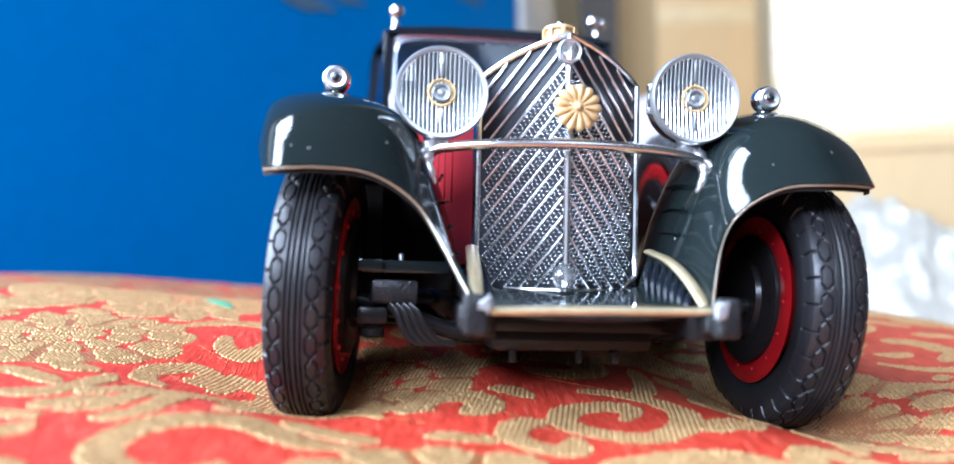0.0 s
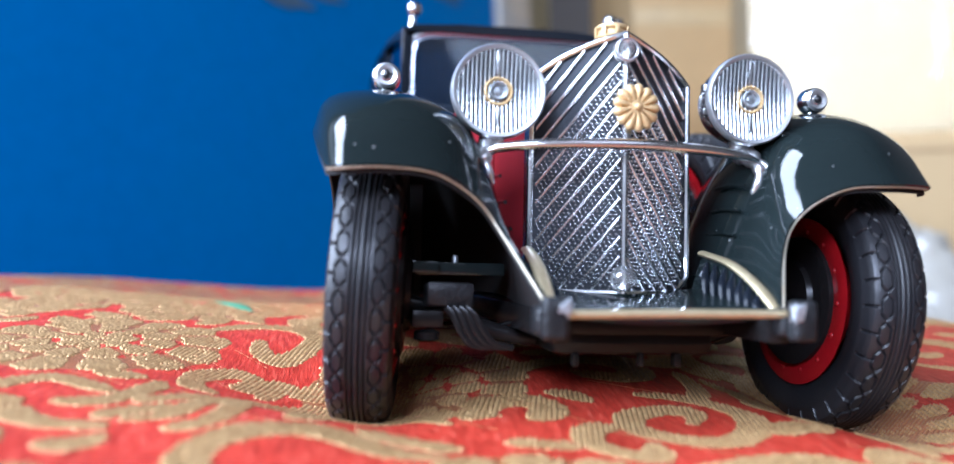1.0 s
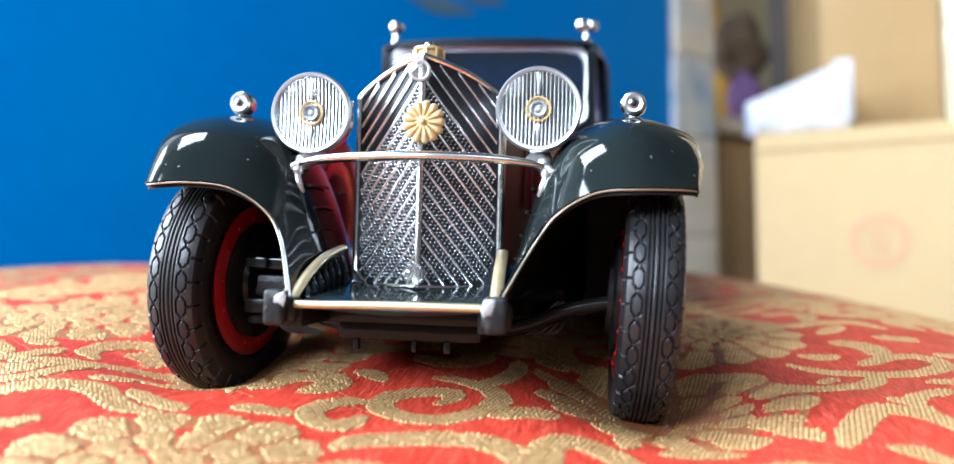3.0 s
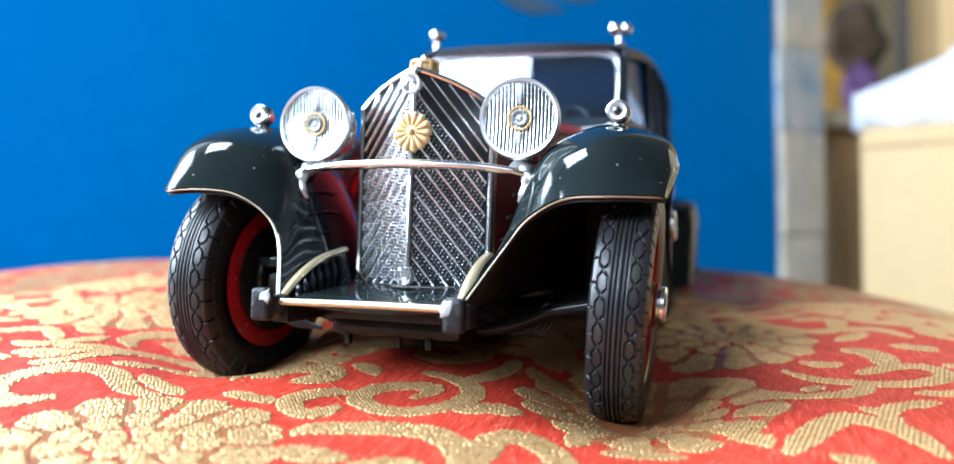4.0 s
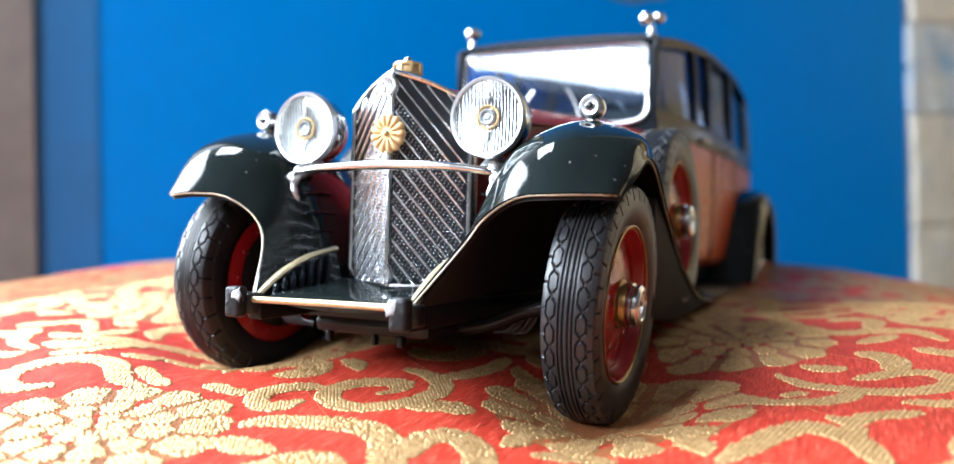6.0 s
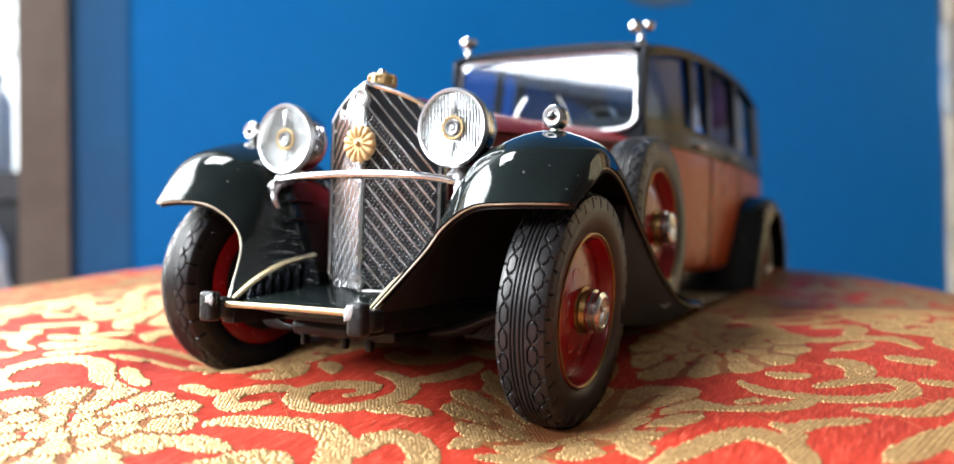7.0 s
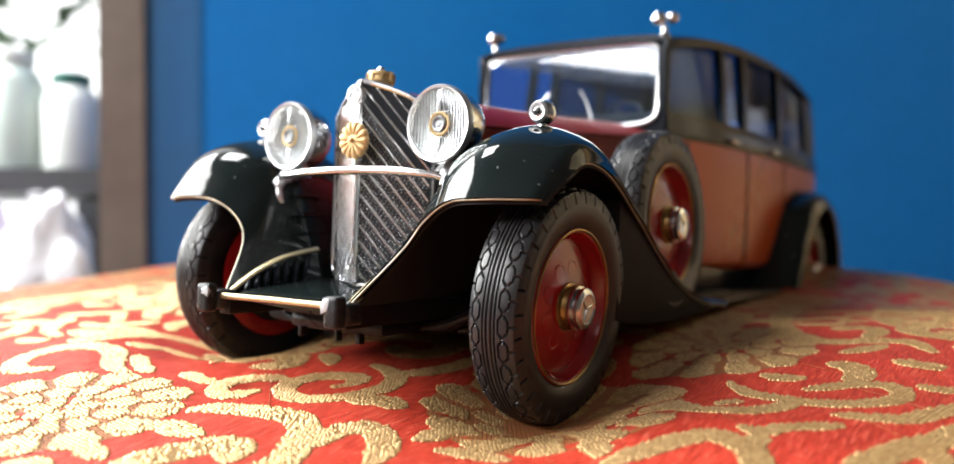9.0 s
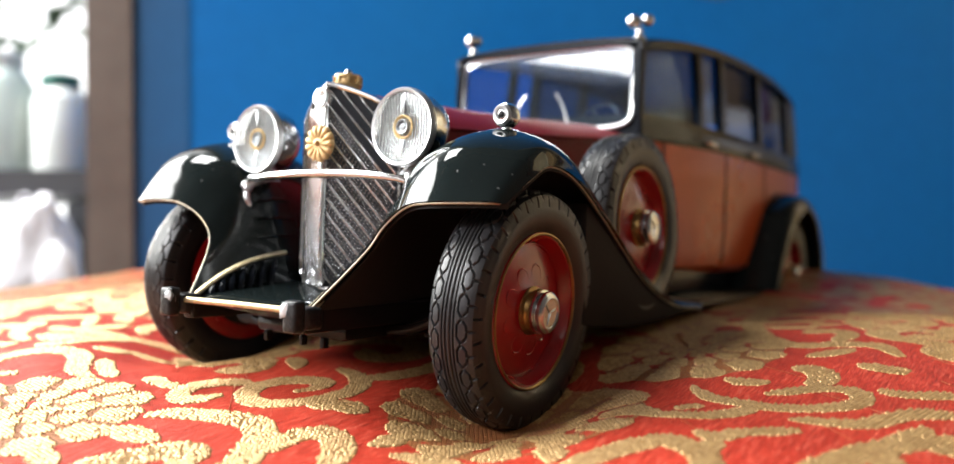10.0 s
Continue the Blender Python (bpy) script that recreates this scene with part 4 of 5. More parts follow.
for s_ in (1, -1):
    for y, wd in PILLARS:
        bm = bmesh.new()
        rings = []
        for q in (0, 0.5, 1):
            w, zr, rw = sect(y)
            z0, z1 = belt(y) + 0.55, zr - 0.3
            x = (w - 0.05) + (rw - w + 0.05) * q + 0.03 * math.sin(q * math.pi)
            rings.append([((x + dx) * s_, y + dy, z0 + (z1 - z0) * q) for dx, dy in ((0, -wd / 2), (0.02, 0), (0, wd / 2), (-0.22, wd / 2), (-0.22, -wd / 2))])
        add_loft(bm, rings)
        part("pillar", bm, BLACK_SATIN, upper)
    for (ya, wa), (yb, wb) in zip(PILLARS, PILLARS[1:]):
        bm = bmesh.new()
        rows = []
        for q in range(5):
            row = []
            for k in range(5):
                y = ya + wa / 2 - 0.05 + (yb - wb / 2 - ya - wa / 2 + 0.1) * k / 4
                w, zr, rw = sect(y)
                z0, z1 = belt(y) + 0.55, zr - 0.3
                row.append(Vector((((w - 0.16) + (rw - w + 0.02) * q / 4) * s_, y, z0 + (z1 - z0) * q / 4)))
            rows.append(row)
        add_sheet(bm, rows, 0.03, 1.0)
        ob = part("side_window", bm, SIDE_TINT if ya < 12.5 else SMOKE, upper, "blue-tinted side window" if ya < 12.5 else "dark smoked side window")
        ob.visible_shadow = False
    for y in (12.0, 16.0):
        bm = bmesh.new()
        add_tube(bm, spline([((sect(y)[0] + 0.03) * s_, y, belt(y) + 0.12), ((sect(y)[0] + 0.18) * s_, y + 0.08, belt(y) + 0.12), ((sect(y)[0] + 0.18) * s_, y + 0.6, belt(y) + 0.10)], 4), 0.055, 8)
        part("door_handle", bm, CHROME, body, "chrome door handle")
    for y in (9.6, 13.75, 17.9):
        bm = bmesh.new()
        w = sect(y)[0]
        add_tube(bm, [((w - 0.02) * s_, y, 2.3), ((w + 0.035) * s_, y, 3.2), ((w + 0.035) * s_, y, 4.3), ((w + 0.01) * s_, y, belt(y) - 0.1)], 0.025, 6, up=(0, 1, 0))
        part("door_seam", bm, DARK, body)
    bm = bmesh.new()
    add_box(bm, (3.65 * s_, 12.6, 1.30), (1.5, 8.4, 0.16), 0.06)
    sill = bmesh.new()
    add_box(sill, (3.18 * s_, 13.0, 1.74), (0.24, 9.0, 0.80), 0.06)
    part("sill_panel", sill, BLACK_SATIN, car, "black sill above the running board")
    board = part("running_board", bm, SOOT, car, "black ribbed running board")
    for k in range(9):
        bm = bmesh.new()
        add_box(bm, ((3.05 + 0.15 * k) * s_, 12.6, 1.39), (0.05, 8.0, 0.05), 0.015)
        part("tread_rib", bm, SOOT, board)
    lines = [
        [(4.72, 16.4, 1.40), (4.74, 17.2, 2.5), (4.76, 18.4, 3.75), (4.76, 20.0, 4.3), (4.76, 21.6, 3.9), (4.74, 22.8, 2.7), (4.72, 23.3, 1.4)],
        [(4.50, 16.1, 1.40), (4.52, 17.0, 2.8), (4.55, 18.3, 4.15), (4.55, 20.0, 4.68), (4.55, 21.8, 4.2), (4.52, 23.1, 2.8), (4.50, 23.6, 1.4)],
        [(3.60, 16.0, 1.40), (3.60, 16.9, 2.9), (3.60, 18.2, 4.3), (3.60, 20.0, 4.85), (3.60, 21.9, 4.3), (3.60, 23.2, 2.9), (3.60, 23.7, 1.4)],
        [(2.90, 16.0, 1.40), (2.90, 16.9, 2.9), (2.90, 18.2, 4.3), (2.90, 20.0, 4.85), (2.90, 21.9, 4.3), (2.90, 23.2, 2.9), (2.90, 23.7, 1.4)],
    ]
    lines = [spline(l, 5) for l in lines]
    grid = [spline([l[i] for l in lines], 5) for i in range(len(lines[0]))]
    bm = bmesh.new()
    add_sheet(bm, grid, 0.06, 1.0)
    if s_ < 0:
        mirror(bm)
    rf = part("rear_fender", bm, BLACK, car, "glossy black rear fender", 50)
    bm = bmesh.new()
    add_tube(bm, [g[0] for g in grid], 0.04, 8)
    if s_ < 0:
        mirror(bm)
    part("edge_trim", bm, TRIM, rf)

# windscreen
bm = bmesh.new()
loop = []
for q in range(48):
    a = 2 * math.pi * q / 48
    cx, cz = math.copysign(abs(math.cos(a)) ** 0.27, math.cos(a)), math.copysign(abs(math.sin(a)) ** 0.27, math.sin(a))
    loop.append(Vector((2.80 * cx, 8.42 + 0.12 * (cz + 1) / 2, 7.09 + 1.13 * cz)))
add_tube(bm, loop + [loop[0]], 0.07, 8, up=(0, 1, 0.1), cap=False)
screen = part("windscreen", bm, SILVER, car, "silver-framed windscreen with blue-tinted glass")
bm = bmesh.new()
add_loft(bm, [[p + Vector((0, dy, 0)) for p in loop] for dy in (0.0, 0.03)], True, True)
ob = part("pane", bm, TINT, screen, "shiny blue-tinted glass")
ob.visible_shadow = False
bm = bmesh.new()
mid = Vector((0, 8.46, 7.09))
inner = [Vector((p.x * 0.965, p.y - 0.06, mid.z + (p.z - mid.z) * (0.89 if p.z > mid.z else 0.965))) for p in loop]
add_loft(bm, [[p + Vector((0, -0.02, 0)) for p in loop], inner, [p + Vector((0, 0.10, 0)) for p in inner]], True, False)
part("pane_bevel", bm, BEVEL, screen, "bright bevelled edge of the glass")
for s_ in (1, -1):
    bm = bmesh.new()
    add_tube(bm, spline([(0.9 * s_, 8.33, 6.15), (0.75 * s_, 8.33, 6.6), (0.5 * s_, 8.36, 7.0)], 4), 0.03, 6)
    part("wiper", bm, SILVER, screen)
    bm = bmesh.new()
    add_box(bm, (2.95 * s_, 8.55, 7.05), (0.16, 0.24, 2.5), 0.05)
    part("screen_post", bm, BLACK_SATIN, screen)
    lampbm = bmesh.new()
    add_lathe(lampbm, [(0.17, 8.36), (0.15, 8.46), (0.08, 8.52), (0.08, 8.70)], (2.73 * s_, 8.85, 0), (0, 0, 1), 20)
    rl = part("roof_lamp", lampbm, CHROME, car, "pair of chrome balls on the roof edge")
    bm = bmesh.new()
    add_sphere(bm, (2.66 * s_ - 0.05, 8.72, 8.86), 0.20, 20)
    part("ball", bm, CHROME, rl)
    bm = bmesh.new()
    add_sphere(bm, (2.80 * s_ + 0.10, 8.98, 8.92), 0.17, 20)
    part("ball", bm, CHROME, rl)

# inside
for y in (11.6, 18.2):
    bm = bmesh.new()
    add_box(bm, (0, y, 4.7), (5.6, 2.2, 1.0), 0.3, segs=3)
    add_box(bm, (0, y + 1.2, 5.5), (5.6, 0.7, 1.9), 0.3, segs=3)
    part("seat", bm, SEAT, car, "grey bench seat")
bm = bmesh.new()
add_lathe(bm, [(0.62, 0.0), (0.66, 0.05), (0.62, 0.1), (0.58, 0.05), (0.62, 0.0)], (1.2, 9.6, 6.35), (0, -0.8, 0.6), 32, False)
add_tube(bm, [(1.2, 9.6, 6.35), (1.2, 8.9, 5.6)], 0.07, 8)
for k in range(3):
    a = 2 * math.pi * k / 3
    add_tube(bm, [(1.2, 9.6, 6.35), (1.2 + 0.6 * math.cos(a), 9.6 + 0.36 * math.sin(a), 6.35 + 0.48 * math.sin(a))], 0.04, 6)
part("steering_wheel", bm, DARK, car, "dark steering wheel")

# ---- the cushion ----
def weave_material(name, colour, dark, row=0.072, length=0.15, turn=35.0, rough=0.36, depth=1.0):
    """Gold floats of a brocade: short slanting stitches in offset rows (centimetres), glossy on top and dark between."""
    m = bpy.data.materials.new(name)
    m.use_nodes = True
    t = m.node_tree
    b = t.nodes["Principled BSDF"]
    co = t.nodes.new("ShaderNodeTexCoord")
    mp = t.nodes.new("ShaderNodeMapping")
    mp.inputs["Rotation"].default_value = (0, 0, radians(-turn))
    wob = t.nodes.new("ShaderNodeTexNoise")
    wob.inputs["Scale"].default_value = 60.0
    add = t.nodes.new("ShaderNodeMix")
    add.data_type, add.blend_type = "RGBA", "LINEAR_LIGHT"
    add.inputs["Factor"].default_value = 0.0012
    t.links.new(co.outputs["Object"], wob.inputs["Vector"])
    t.links.new(co.outputs["Object"], add.inputs["A"])
    t.links.new(wob.outputs["Color"], add.inputs["B"])
    t.links.new(add.outputs["Result"], mp.inputs["Vector"])
    br = t.nodes.new("ShaderNodeTexBrick")
    br.offset, br.squash = 0.5, 1.0
    for k, v in (("Scale", 100.0), ("Brick Width", length), ("Row Height", row), ("Mortar Size", row * 0.24), ("Mortar Smooth", 1.0)):
        br.inputs[k].default_value = v
    br.inputs["Color1"].default_value = (*colour, 1)
    br.inputs["Color2"].default_value = (*[c * 0.80 for c in colour], 1)
    br.inputs["Mortar"].default_value = (*dark, 1)
    t.links.new(mp.outputs["Vector"], br.inputs["Vector"])
    broad = t.nodes.new("ShaderNodeTexNoise")
    broad.inputs["Scale"].default_value, broad.inputs["Detail"].default_value = 110.0, 4.0
    t.links.new(co.outputs["Object"], broad.inputs["Vector"])
    rr = t.nodes.new("ShaderNodeMapRange")
    rr.inputs["To Min"].default_value, rr.inputs["To Max"].default_value = 0.62, 1.30
    t.links.new(broad.outputs["Fac"], rr.inputs["Value"])
    mul = t.nodes.new("ShaderNodeMix")
    mul.data_type, mul.blend_type = "RGBA", "MULTIPLY"
    mul.inputs["Factor"].default_value = 1.0
    t.links.new(br.outputs["Color"], mul.inputs["A"])
    t.links.new(rr.outputs[0], mul.inputs["B"])
    t.links.new(mul.outputs["Result"], b.inputs["Base Color"])
    b.inputs["Roughness"].default_value, b.inputs["Metallic"].default_value = rough, 0.1
    b.inputs["Specular IOR Level"].default_value = 0.2
    bp = t.nodes.new("ShaderNodeBump")
    bp.inputs["Strength"].default_value, bp.inputs["Distance"].default_value = depth, 0.0014
    bp.invert = True
    t.links.new(br.outputs["Fac"], bp.inputs["Height"])
    t.links.new(bp.outputs[0], b.inputs["Normal"])
    return m


def floss_material(name, colour, other):
    """Shiny gold thread; every float differs a little."""
    m = bpy.data.materials.new(name)
    m.use_nodes = True
    t = m.node_tree
    b = t.nodes["Principled BSDF"]
    geo = t.nodes.new("ShaderNodeNewGeometry")
    mix = t.nodes.new("ShaderNodeMix")
    mix.data_type = "RGBA"
    mix.inputs["A"].default_value, mix.inputs["B"].default_value = (*colour, 1), (*other, 1)
    t.links.new(geo.outputs["Random Per Island"], mix.inputs["Factor"])
    t.links.new(mix.outputs["Result"], b.inputs["Base Color"])
    b.inputs["Metallic"].default_value, b.inputs["Roughness"].default_value, b.inputs["Specular IOR Level"].default_value = 0.42, 0.31, 0.35
    return m


def satin_material(name, colour, turn=23.0):
    """Red satin ground: fine long threads across the gold rows, with paler stray threads."""
    m = bpy.data.materials.new(name)
    m.use_nodes = True
    t = m.node_tree
    b = t.nodes["Principled BSDF"]
    co = t.nodes.new("ShaderNodeTexCoord")
    mp = t.nodes.new("ShaderNodeMapping")
    mp.inputs["Rotation"].default_value = (0, 0, radians(-turn))
    mp.inputs["Scale"].default_value = (9.0, 1.0, 1.0)
    t.links.new(co.outputs["Object"], mp.inputs["Vector"])
    thread = t.nodes.new("ShaderNodeTexNoise")
    thread.inputs["Scale"].default_value, thread.inputs["Detail"].default_value, thread.inputs["Roughness"].default_value = 260.0, 6.0, 0.72
    t.links.new(mp.outputs["Vector"], thread.inputs["Vector"])
    broad = t.nodes.new("ShaderNodeTexNoise")
    broad.inputs["Scale"].default_value, broad.inputs["Detail"].default_value = 70.0, 5.0
    t.links.new(co.outputs["Object"], broad.inputs["Vector"])
    ramp = t.nodes.new("ShaderNodeValToRGB")
    e = ramp.color_ramp.elements
    e[0].position, e[0].color = 0.36, (*[c * 0.50 for c in colour], 1)
    e[1].position, e[1].color = 0.54, (*colour, 1)
    e.new(0.70).color = (min(1, colour[0] * 1.3), colour[1] * 3.0 + 0.04, colour[2] * 3.0 + 0.04, 1)
    t.links.new(thread.outputs["Fac"], ramp.inputs["Fac"])
    rr = t.nodes.new("ShaderNodeMapRange")
    rr.inputs["To Min"].default_value, rr.inputs["To Max"].default_value = 0.75, 1.2
    t.links.new(broad.outputs["Fac"], rr.inputs["Value"])
    mul = t.nodes.new("ShaderNodeMix")
    mul.data_type, mul.blend_type = "RGBA", "MULTIPLY"
    mul.inputs["Factor"].default_value = 1.0
    t.links.new(ramp.outputs["Color"], mul.inputs["A"])
    t.links.new(rr.outputs[0], mul.inputs["B"])
    t.links.new(mul.outputs["Result"], b.inputs["Base Color"])
    b.inputs["Roughness"].default_value = 0.45
    b.inputs["Specular IOR Level"].default_value = 0.12
    bp = t.nodes.new("ShaderNodeBump")
    bp.inputs["Strength"].default_value, bp.inputs["Distance"].default_value = 0.8, 0.0004
    t.links.new(thread.outputs["Fac"], bp.inputs["Height"])
    t.links.new(bp.outputs[0], b.inputs["Normal"])
    return m


SATIN = satin_material("red_satin_ground", (0.47, 0.040, 0.021))
WEAVE = weave_material("gold_brocade", (0.54, 0.34, 0.13), (0.32, 0.14, 0.05))
WEAVE_WORN = weave_material("worn_gold_brocade", (0.44, 0.18, 0.065), (0.30, 0.07, 0.028), depth=0.8)


def cloth_point(x, y, lift=0.0):
    return BASE @ Vector((x, y, cloth_height(x, y) + lift))


bm = bmesh.new()
xs = [-25 + 0.25 * k for k in range(4 * 46)]
ys = [-17 + 0.25 * k for k in range(4 * 52)]
grid = [[bm.verts.new(cloth_point(x, y)) for x in xs] for y in ys]
for a, b in zip(grid, grid[1:]):
    for i in range(len(xs) - 1):
        bm.faces.new((a[i], a[i + 1], b[i + 1], b[i]))
cushion = finish("cushion", bm, SATIN, sharp=180)
tagged(cushion, "soft cushion covered in red and gold floral brocade", "cushion")

WORN = bmesh.new()                       # their thin weave between petals
CELL, X0, Y0 = 0.035, -13.0, -9.0
COVER = np.zeros((800, 620), dtype=bool)  # where the near cloth is woven in gold


def mark(grid, cover):
    """Notes the stretch of cloth that a patch covers, so that stitches can be laid on it."""
    p = np.array(grid)
    a, b, c, d = p[:-1, :-1], p[1:, :-1], p[1:, 1:], p[:-1, 1:]
    for i in range(7):
        for j in range(7):
            s, t = i / 6, j / 6
            q = (a * (1 - s) + b * s) * (1 - t) + (d * (1 - s) + c * s) * t
            u = ((q[..., 0] - X0) / CELL).astype(int).ravel()
            v = ((q[..., 1] - Y0) / CELL).astype(int).ravel()
            ok = (u >= 0) & (v >= 0) & (u < cover.shape[0]) & (v < cover.shape[1])
            cover[u[ok], v[ok]] = True


REST = bmesh.new()                       # motifs far from the car, in one piece
RISE = 0.006


def patch(name, rows, own=True):
    """One gold woven patch on the cloth from rows of (x, y): its edge sinks into the cloth."""
    bm = bmesh.new() if own else REST
    mark([row[1:-1] for row in rows], COVER)
    last = len(rows) - 1
    vs = []
    for i, row in enumerate(rows):
        line = []
        for j, (x, y) in enumerate(row):
            rim = i in (0, last) or j in (0, len(row) - 1)
            line.append(bm.verts.new(cloth_point(x, y, -0.004 if rim else RISE)))
        vs.append(line)
    for a, b in zip(vs, vs[1:]):
        for j in range(len(a) - 1):
            bm.faces.new((a[j], a[j + 1], b[j + 1], b[j]))
    if own:
        part(name, bm, WEAVE, cushion, sharp=28)


def even(line, step=0.075):
    """The same line in steps as long as a stitch."""
    out = []
    for a, b in zip(line, line[1:]):
        n = max(1, round(math.hypot(b[0] - a[0], b[1] - a[1]) / step))
        out += [tuple(p + (q - p) * k / n for p, q in zip(a, b)) for k in range(n)]
    return out + [line[-1]]


def band(line, own=True, name="woven_scroll"):
    """line: (x, y, half width) along the middle of a scroll."""
    rows = []
    line = even(line)
    for i, (x, y, w) in enumerate(line):
        x0, y0, _ = line[max(0, i - 1)]
        x1, y1, _ = line[min(len(line) - 1, i + 1)]
        d = math.hypot(x1 - x0, y1 - y0) or 1.0
        nx, ny = -(y1 - y0) / d, (x1 - x0) / d
        rag, gar = (0.018 * noise.noise(Vector((x * 9, y * 9, k))) + 0.008 * (-1) ** i for k in (0, 5))
        rows.append([(x + nx * (w * 1.2 + (rag if q > 0 else gar)) * q, y + ny * (w * 1.2 + (rag if q > 0 else gar)) * q) for q in (-1.0, -0.95, 0.0, 0.95, 1.0)])
    patch(name, rows, own)


def spiral(cx, cy, r0, r1, a0, a1, w, stretch=1.0, own=True, lead=None):
    """A scroll that winds from radius r0 at a0 degrees to r1 at a1; lead: a place where its stem starts."""
    n = max(14, int(abs(a1 - a0) / 9))
    line = []
    for k in range(n + 1):
        t = k / n
        a = radians(a0 + (a1 - a0) * t)
        r = r0 + (r1 - r0) * t
        fat = w * (0.55 + 0.45 * math.sin(math.pi * min(1, 0.15 + t * 0.85)) if t < 0.85 else 0.9)
        if k == n:
            fat *= 0.4
        line.append((cx + r * math.cos(a), cy + stretch * r * math.sin(a), fat))
    if lead:
        x, y, w1 = line[0]
        mid = ((lead[0] + x) / 2 + (lead[1] - y) * 0.12, (lead[1] + y) / 2 - (lead[0] - x) * 0.12)
        pts = spline([(lead[0], lead[1], 0), (mid[0], mid[1], 0), (x, y, 0)], 5)[:-1]
        line = [(p.x, p.y, 0.08 + (w1 - 0.08) * i / len(pts)) for i, p in enumerate(pts)] + line
    band(line, own)


def leaf(x0, y0, x1, y1, w, own=True, bend=0.0):
    n = 9
    line = []
    for k in range(n + 1):
        t = k / n
        s = math.sin(math.pi * t)
        line.append((x0 + (x1 - x0) * t - (y1 - y0) * bend * s, y0 + (y1 - y0) * t + (x1 - x0) * bend * s, w * (0.12 + 0.88 * s ** 0.7)))
    band(line, own, "woven_leaf")


def flower(cx, cy, r, turn=0.0, stretch=1.0, own=True, full=0.90):
    """A full blossom: three rings of rounded petals round a small heart."""
    for ring, (r_in, r_out, count) in enumerate(((0.630, 1.0, 13), (0.335, 0.60, 11), (0.06, 0.305, 7))):
        for k in range(count):
            a = turn + 2 * math.pi * (k + 0.5 * ring) / count
            da = math.pi / count
            out = r_out * (1 + 0.07 * noise.noise(Vector((cx + k * 1.7, cy, ring))))
            rows = []
            for i in range(7):
                t = i / 6
                wide = full * (0.77 + 0.25 * t if t < 0.7 else 1.0 * math.sqrt(max(0.05, 1 - ((t - 0.62) / 0.40) ** 2)))
                row = []
                for q in (-1.0, -0.94, -0.3, 0.3, 0.94, 1.0):
                    notch = 0.07 * (1 - abs(q)) * (t > 0.9)
                    rad = r * (r_in + (out - r_in) * (t - notch + 0.06 * (1 - q * q) * t))
                    row.append((cx + rad * math.cos(a + da * wide * q * 0.99), cy + stretch * rad * math.sin(a + da * wide * q * 0.99)))
                rows.append(row)
            patch("woven_petal", rows, own)
    bm = bmesh.new() if own else WORN
    rim = [(cx + r * 0.97 * q * math.cos(a), cy + stretch * r * 0.97 * q * math.sin(a)) for q in (0.01, 0.45, 0.75, 0.96, 1.0) for a in (2 * math.pi * k / 40 for k in range(40))]
    vs = [bm.verts.new(cloth_point(x, y, 0.003 if i < 160 else -0.006)) for i, (x, y) in enumerate(rim)]
    for i in range(4):
        for k in range(40):
            bm.faces.new((vs[i * 40 + k], vs[i * 40 + (k + 1) % 40], vs[i * 40 + 40 + (k + 1) % 40], vs[i * 40 + 40 + k]))
    if own:
        part("woven_ground", bm, WEAVE_WORN, cushion, "thin reddish gold weave between the petals", sharp=28)


def scroll(*way, w=0.17, start=0.35, end=0.35):
    """A scroll through a few places; start and end: how blunt its tips are."""
    pts = spline([(x, y, 0) for x, y in way], 6)
    n = len(pts) - 1
    line = []
    for i, q in enumerate(pts):
        t = i / n
        tip = min(1.0, start + t * 5, end + (1 - t) * 5)
        line.append((q.x, q.y, w * tip * (1 + 0.12 * noise.noise(Vector((q.x * 1.7, q.y * 1.7, 2.0))))))
    band(line)
    for x, y in way:
        taken.append((x, y, 0.42))


taken = []
NEAR = [(-2.1, -4.75, 2.0, 0.1, 1.0, 0.97), (4.45, 0.25, 2.3, 0.3, 1.0, 0.85), (5.8, 5.05, 1.9, 0.0, 1.28, 0.86), (-8.4, 2.7, 2.15, 0.2, 1.05, 0.92), (-3.1, 1.3, 1.9, 0.5, 1.1, 0.90)]
for cx, cy, r, turn, st, full in NEAR:
    flower(cx, cy, r, turn, st, True, full)
    taken.append((cx, cy, r * 1.12))
# round the nose of the car
scroll((0.26, 0.26), (0.95, 0.05), (1.42, -0.38), (1.58, -1.03), (1.25, -1.75), (0.65, -2.12), (0.02, -1.82), (-0.28, -1.25), (-0.05, -0.72), (0.50, -0.52), (0.86, -0.78), (0.62, -1.24), w=0.19)
scroll((1.20, -0.02), (1.50, 0.50), (1.66, 1.20), (1.72, 1.95), w=0.15)
scroll((-0.42, -1.22), (-0.90, -1.48), (-1.13, -2.05), (-0.92, -2.55), (-0.50, -2.70), (-0.26, -2.10), w=0.19)
scroll((-2.25, -2.30), (-1.75, -2.36), (-1.32, -2.34), w=0.15)
scroll((-0.32, -3.62), (0.00, -3.28), (0.72, -3.00), (1.40, -2.88), (1.88, -3.08), (2.30, -3.58), (2.62, -4.25), (2.5, -5.1), (1.8, -5.6), w=0.23)
scroll((0.75, -5.6), (1.00, -4.95), (1.25, -4.42), (1.60, -4.20), (2.00, -4.60), w=0.27)
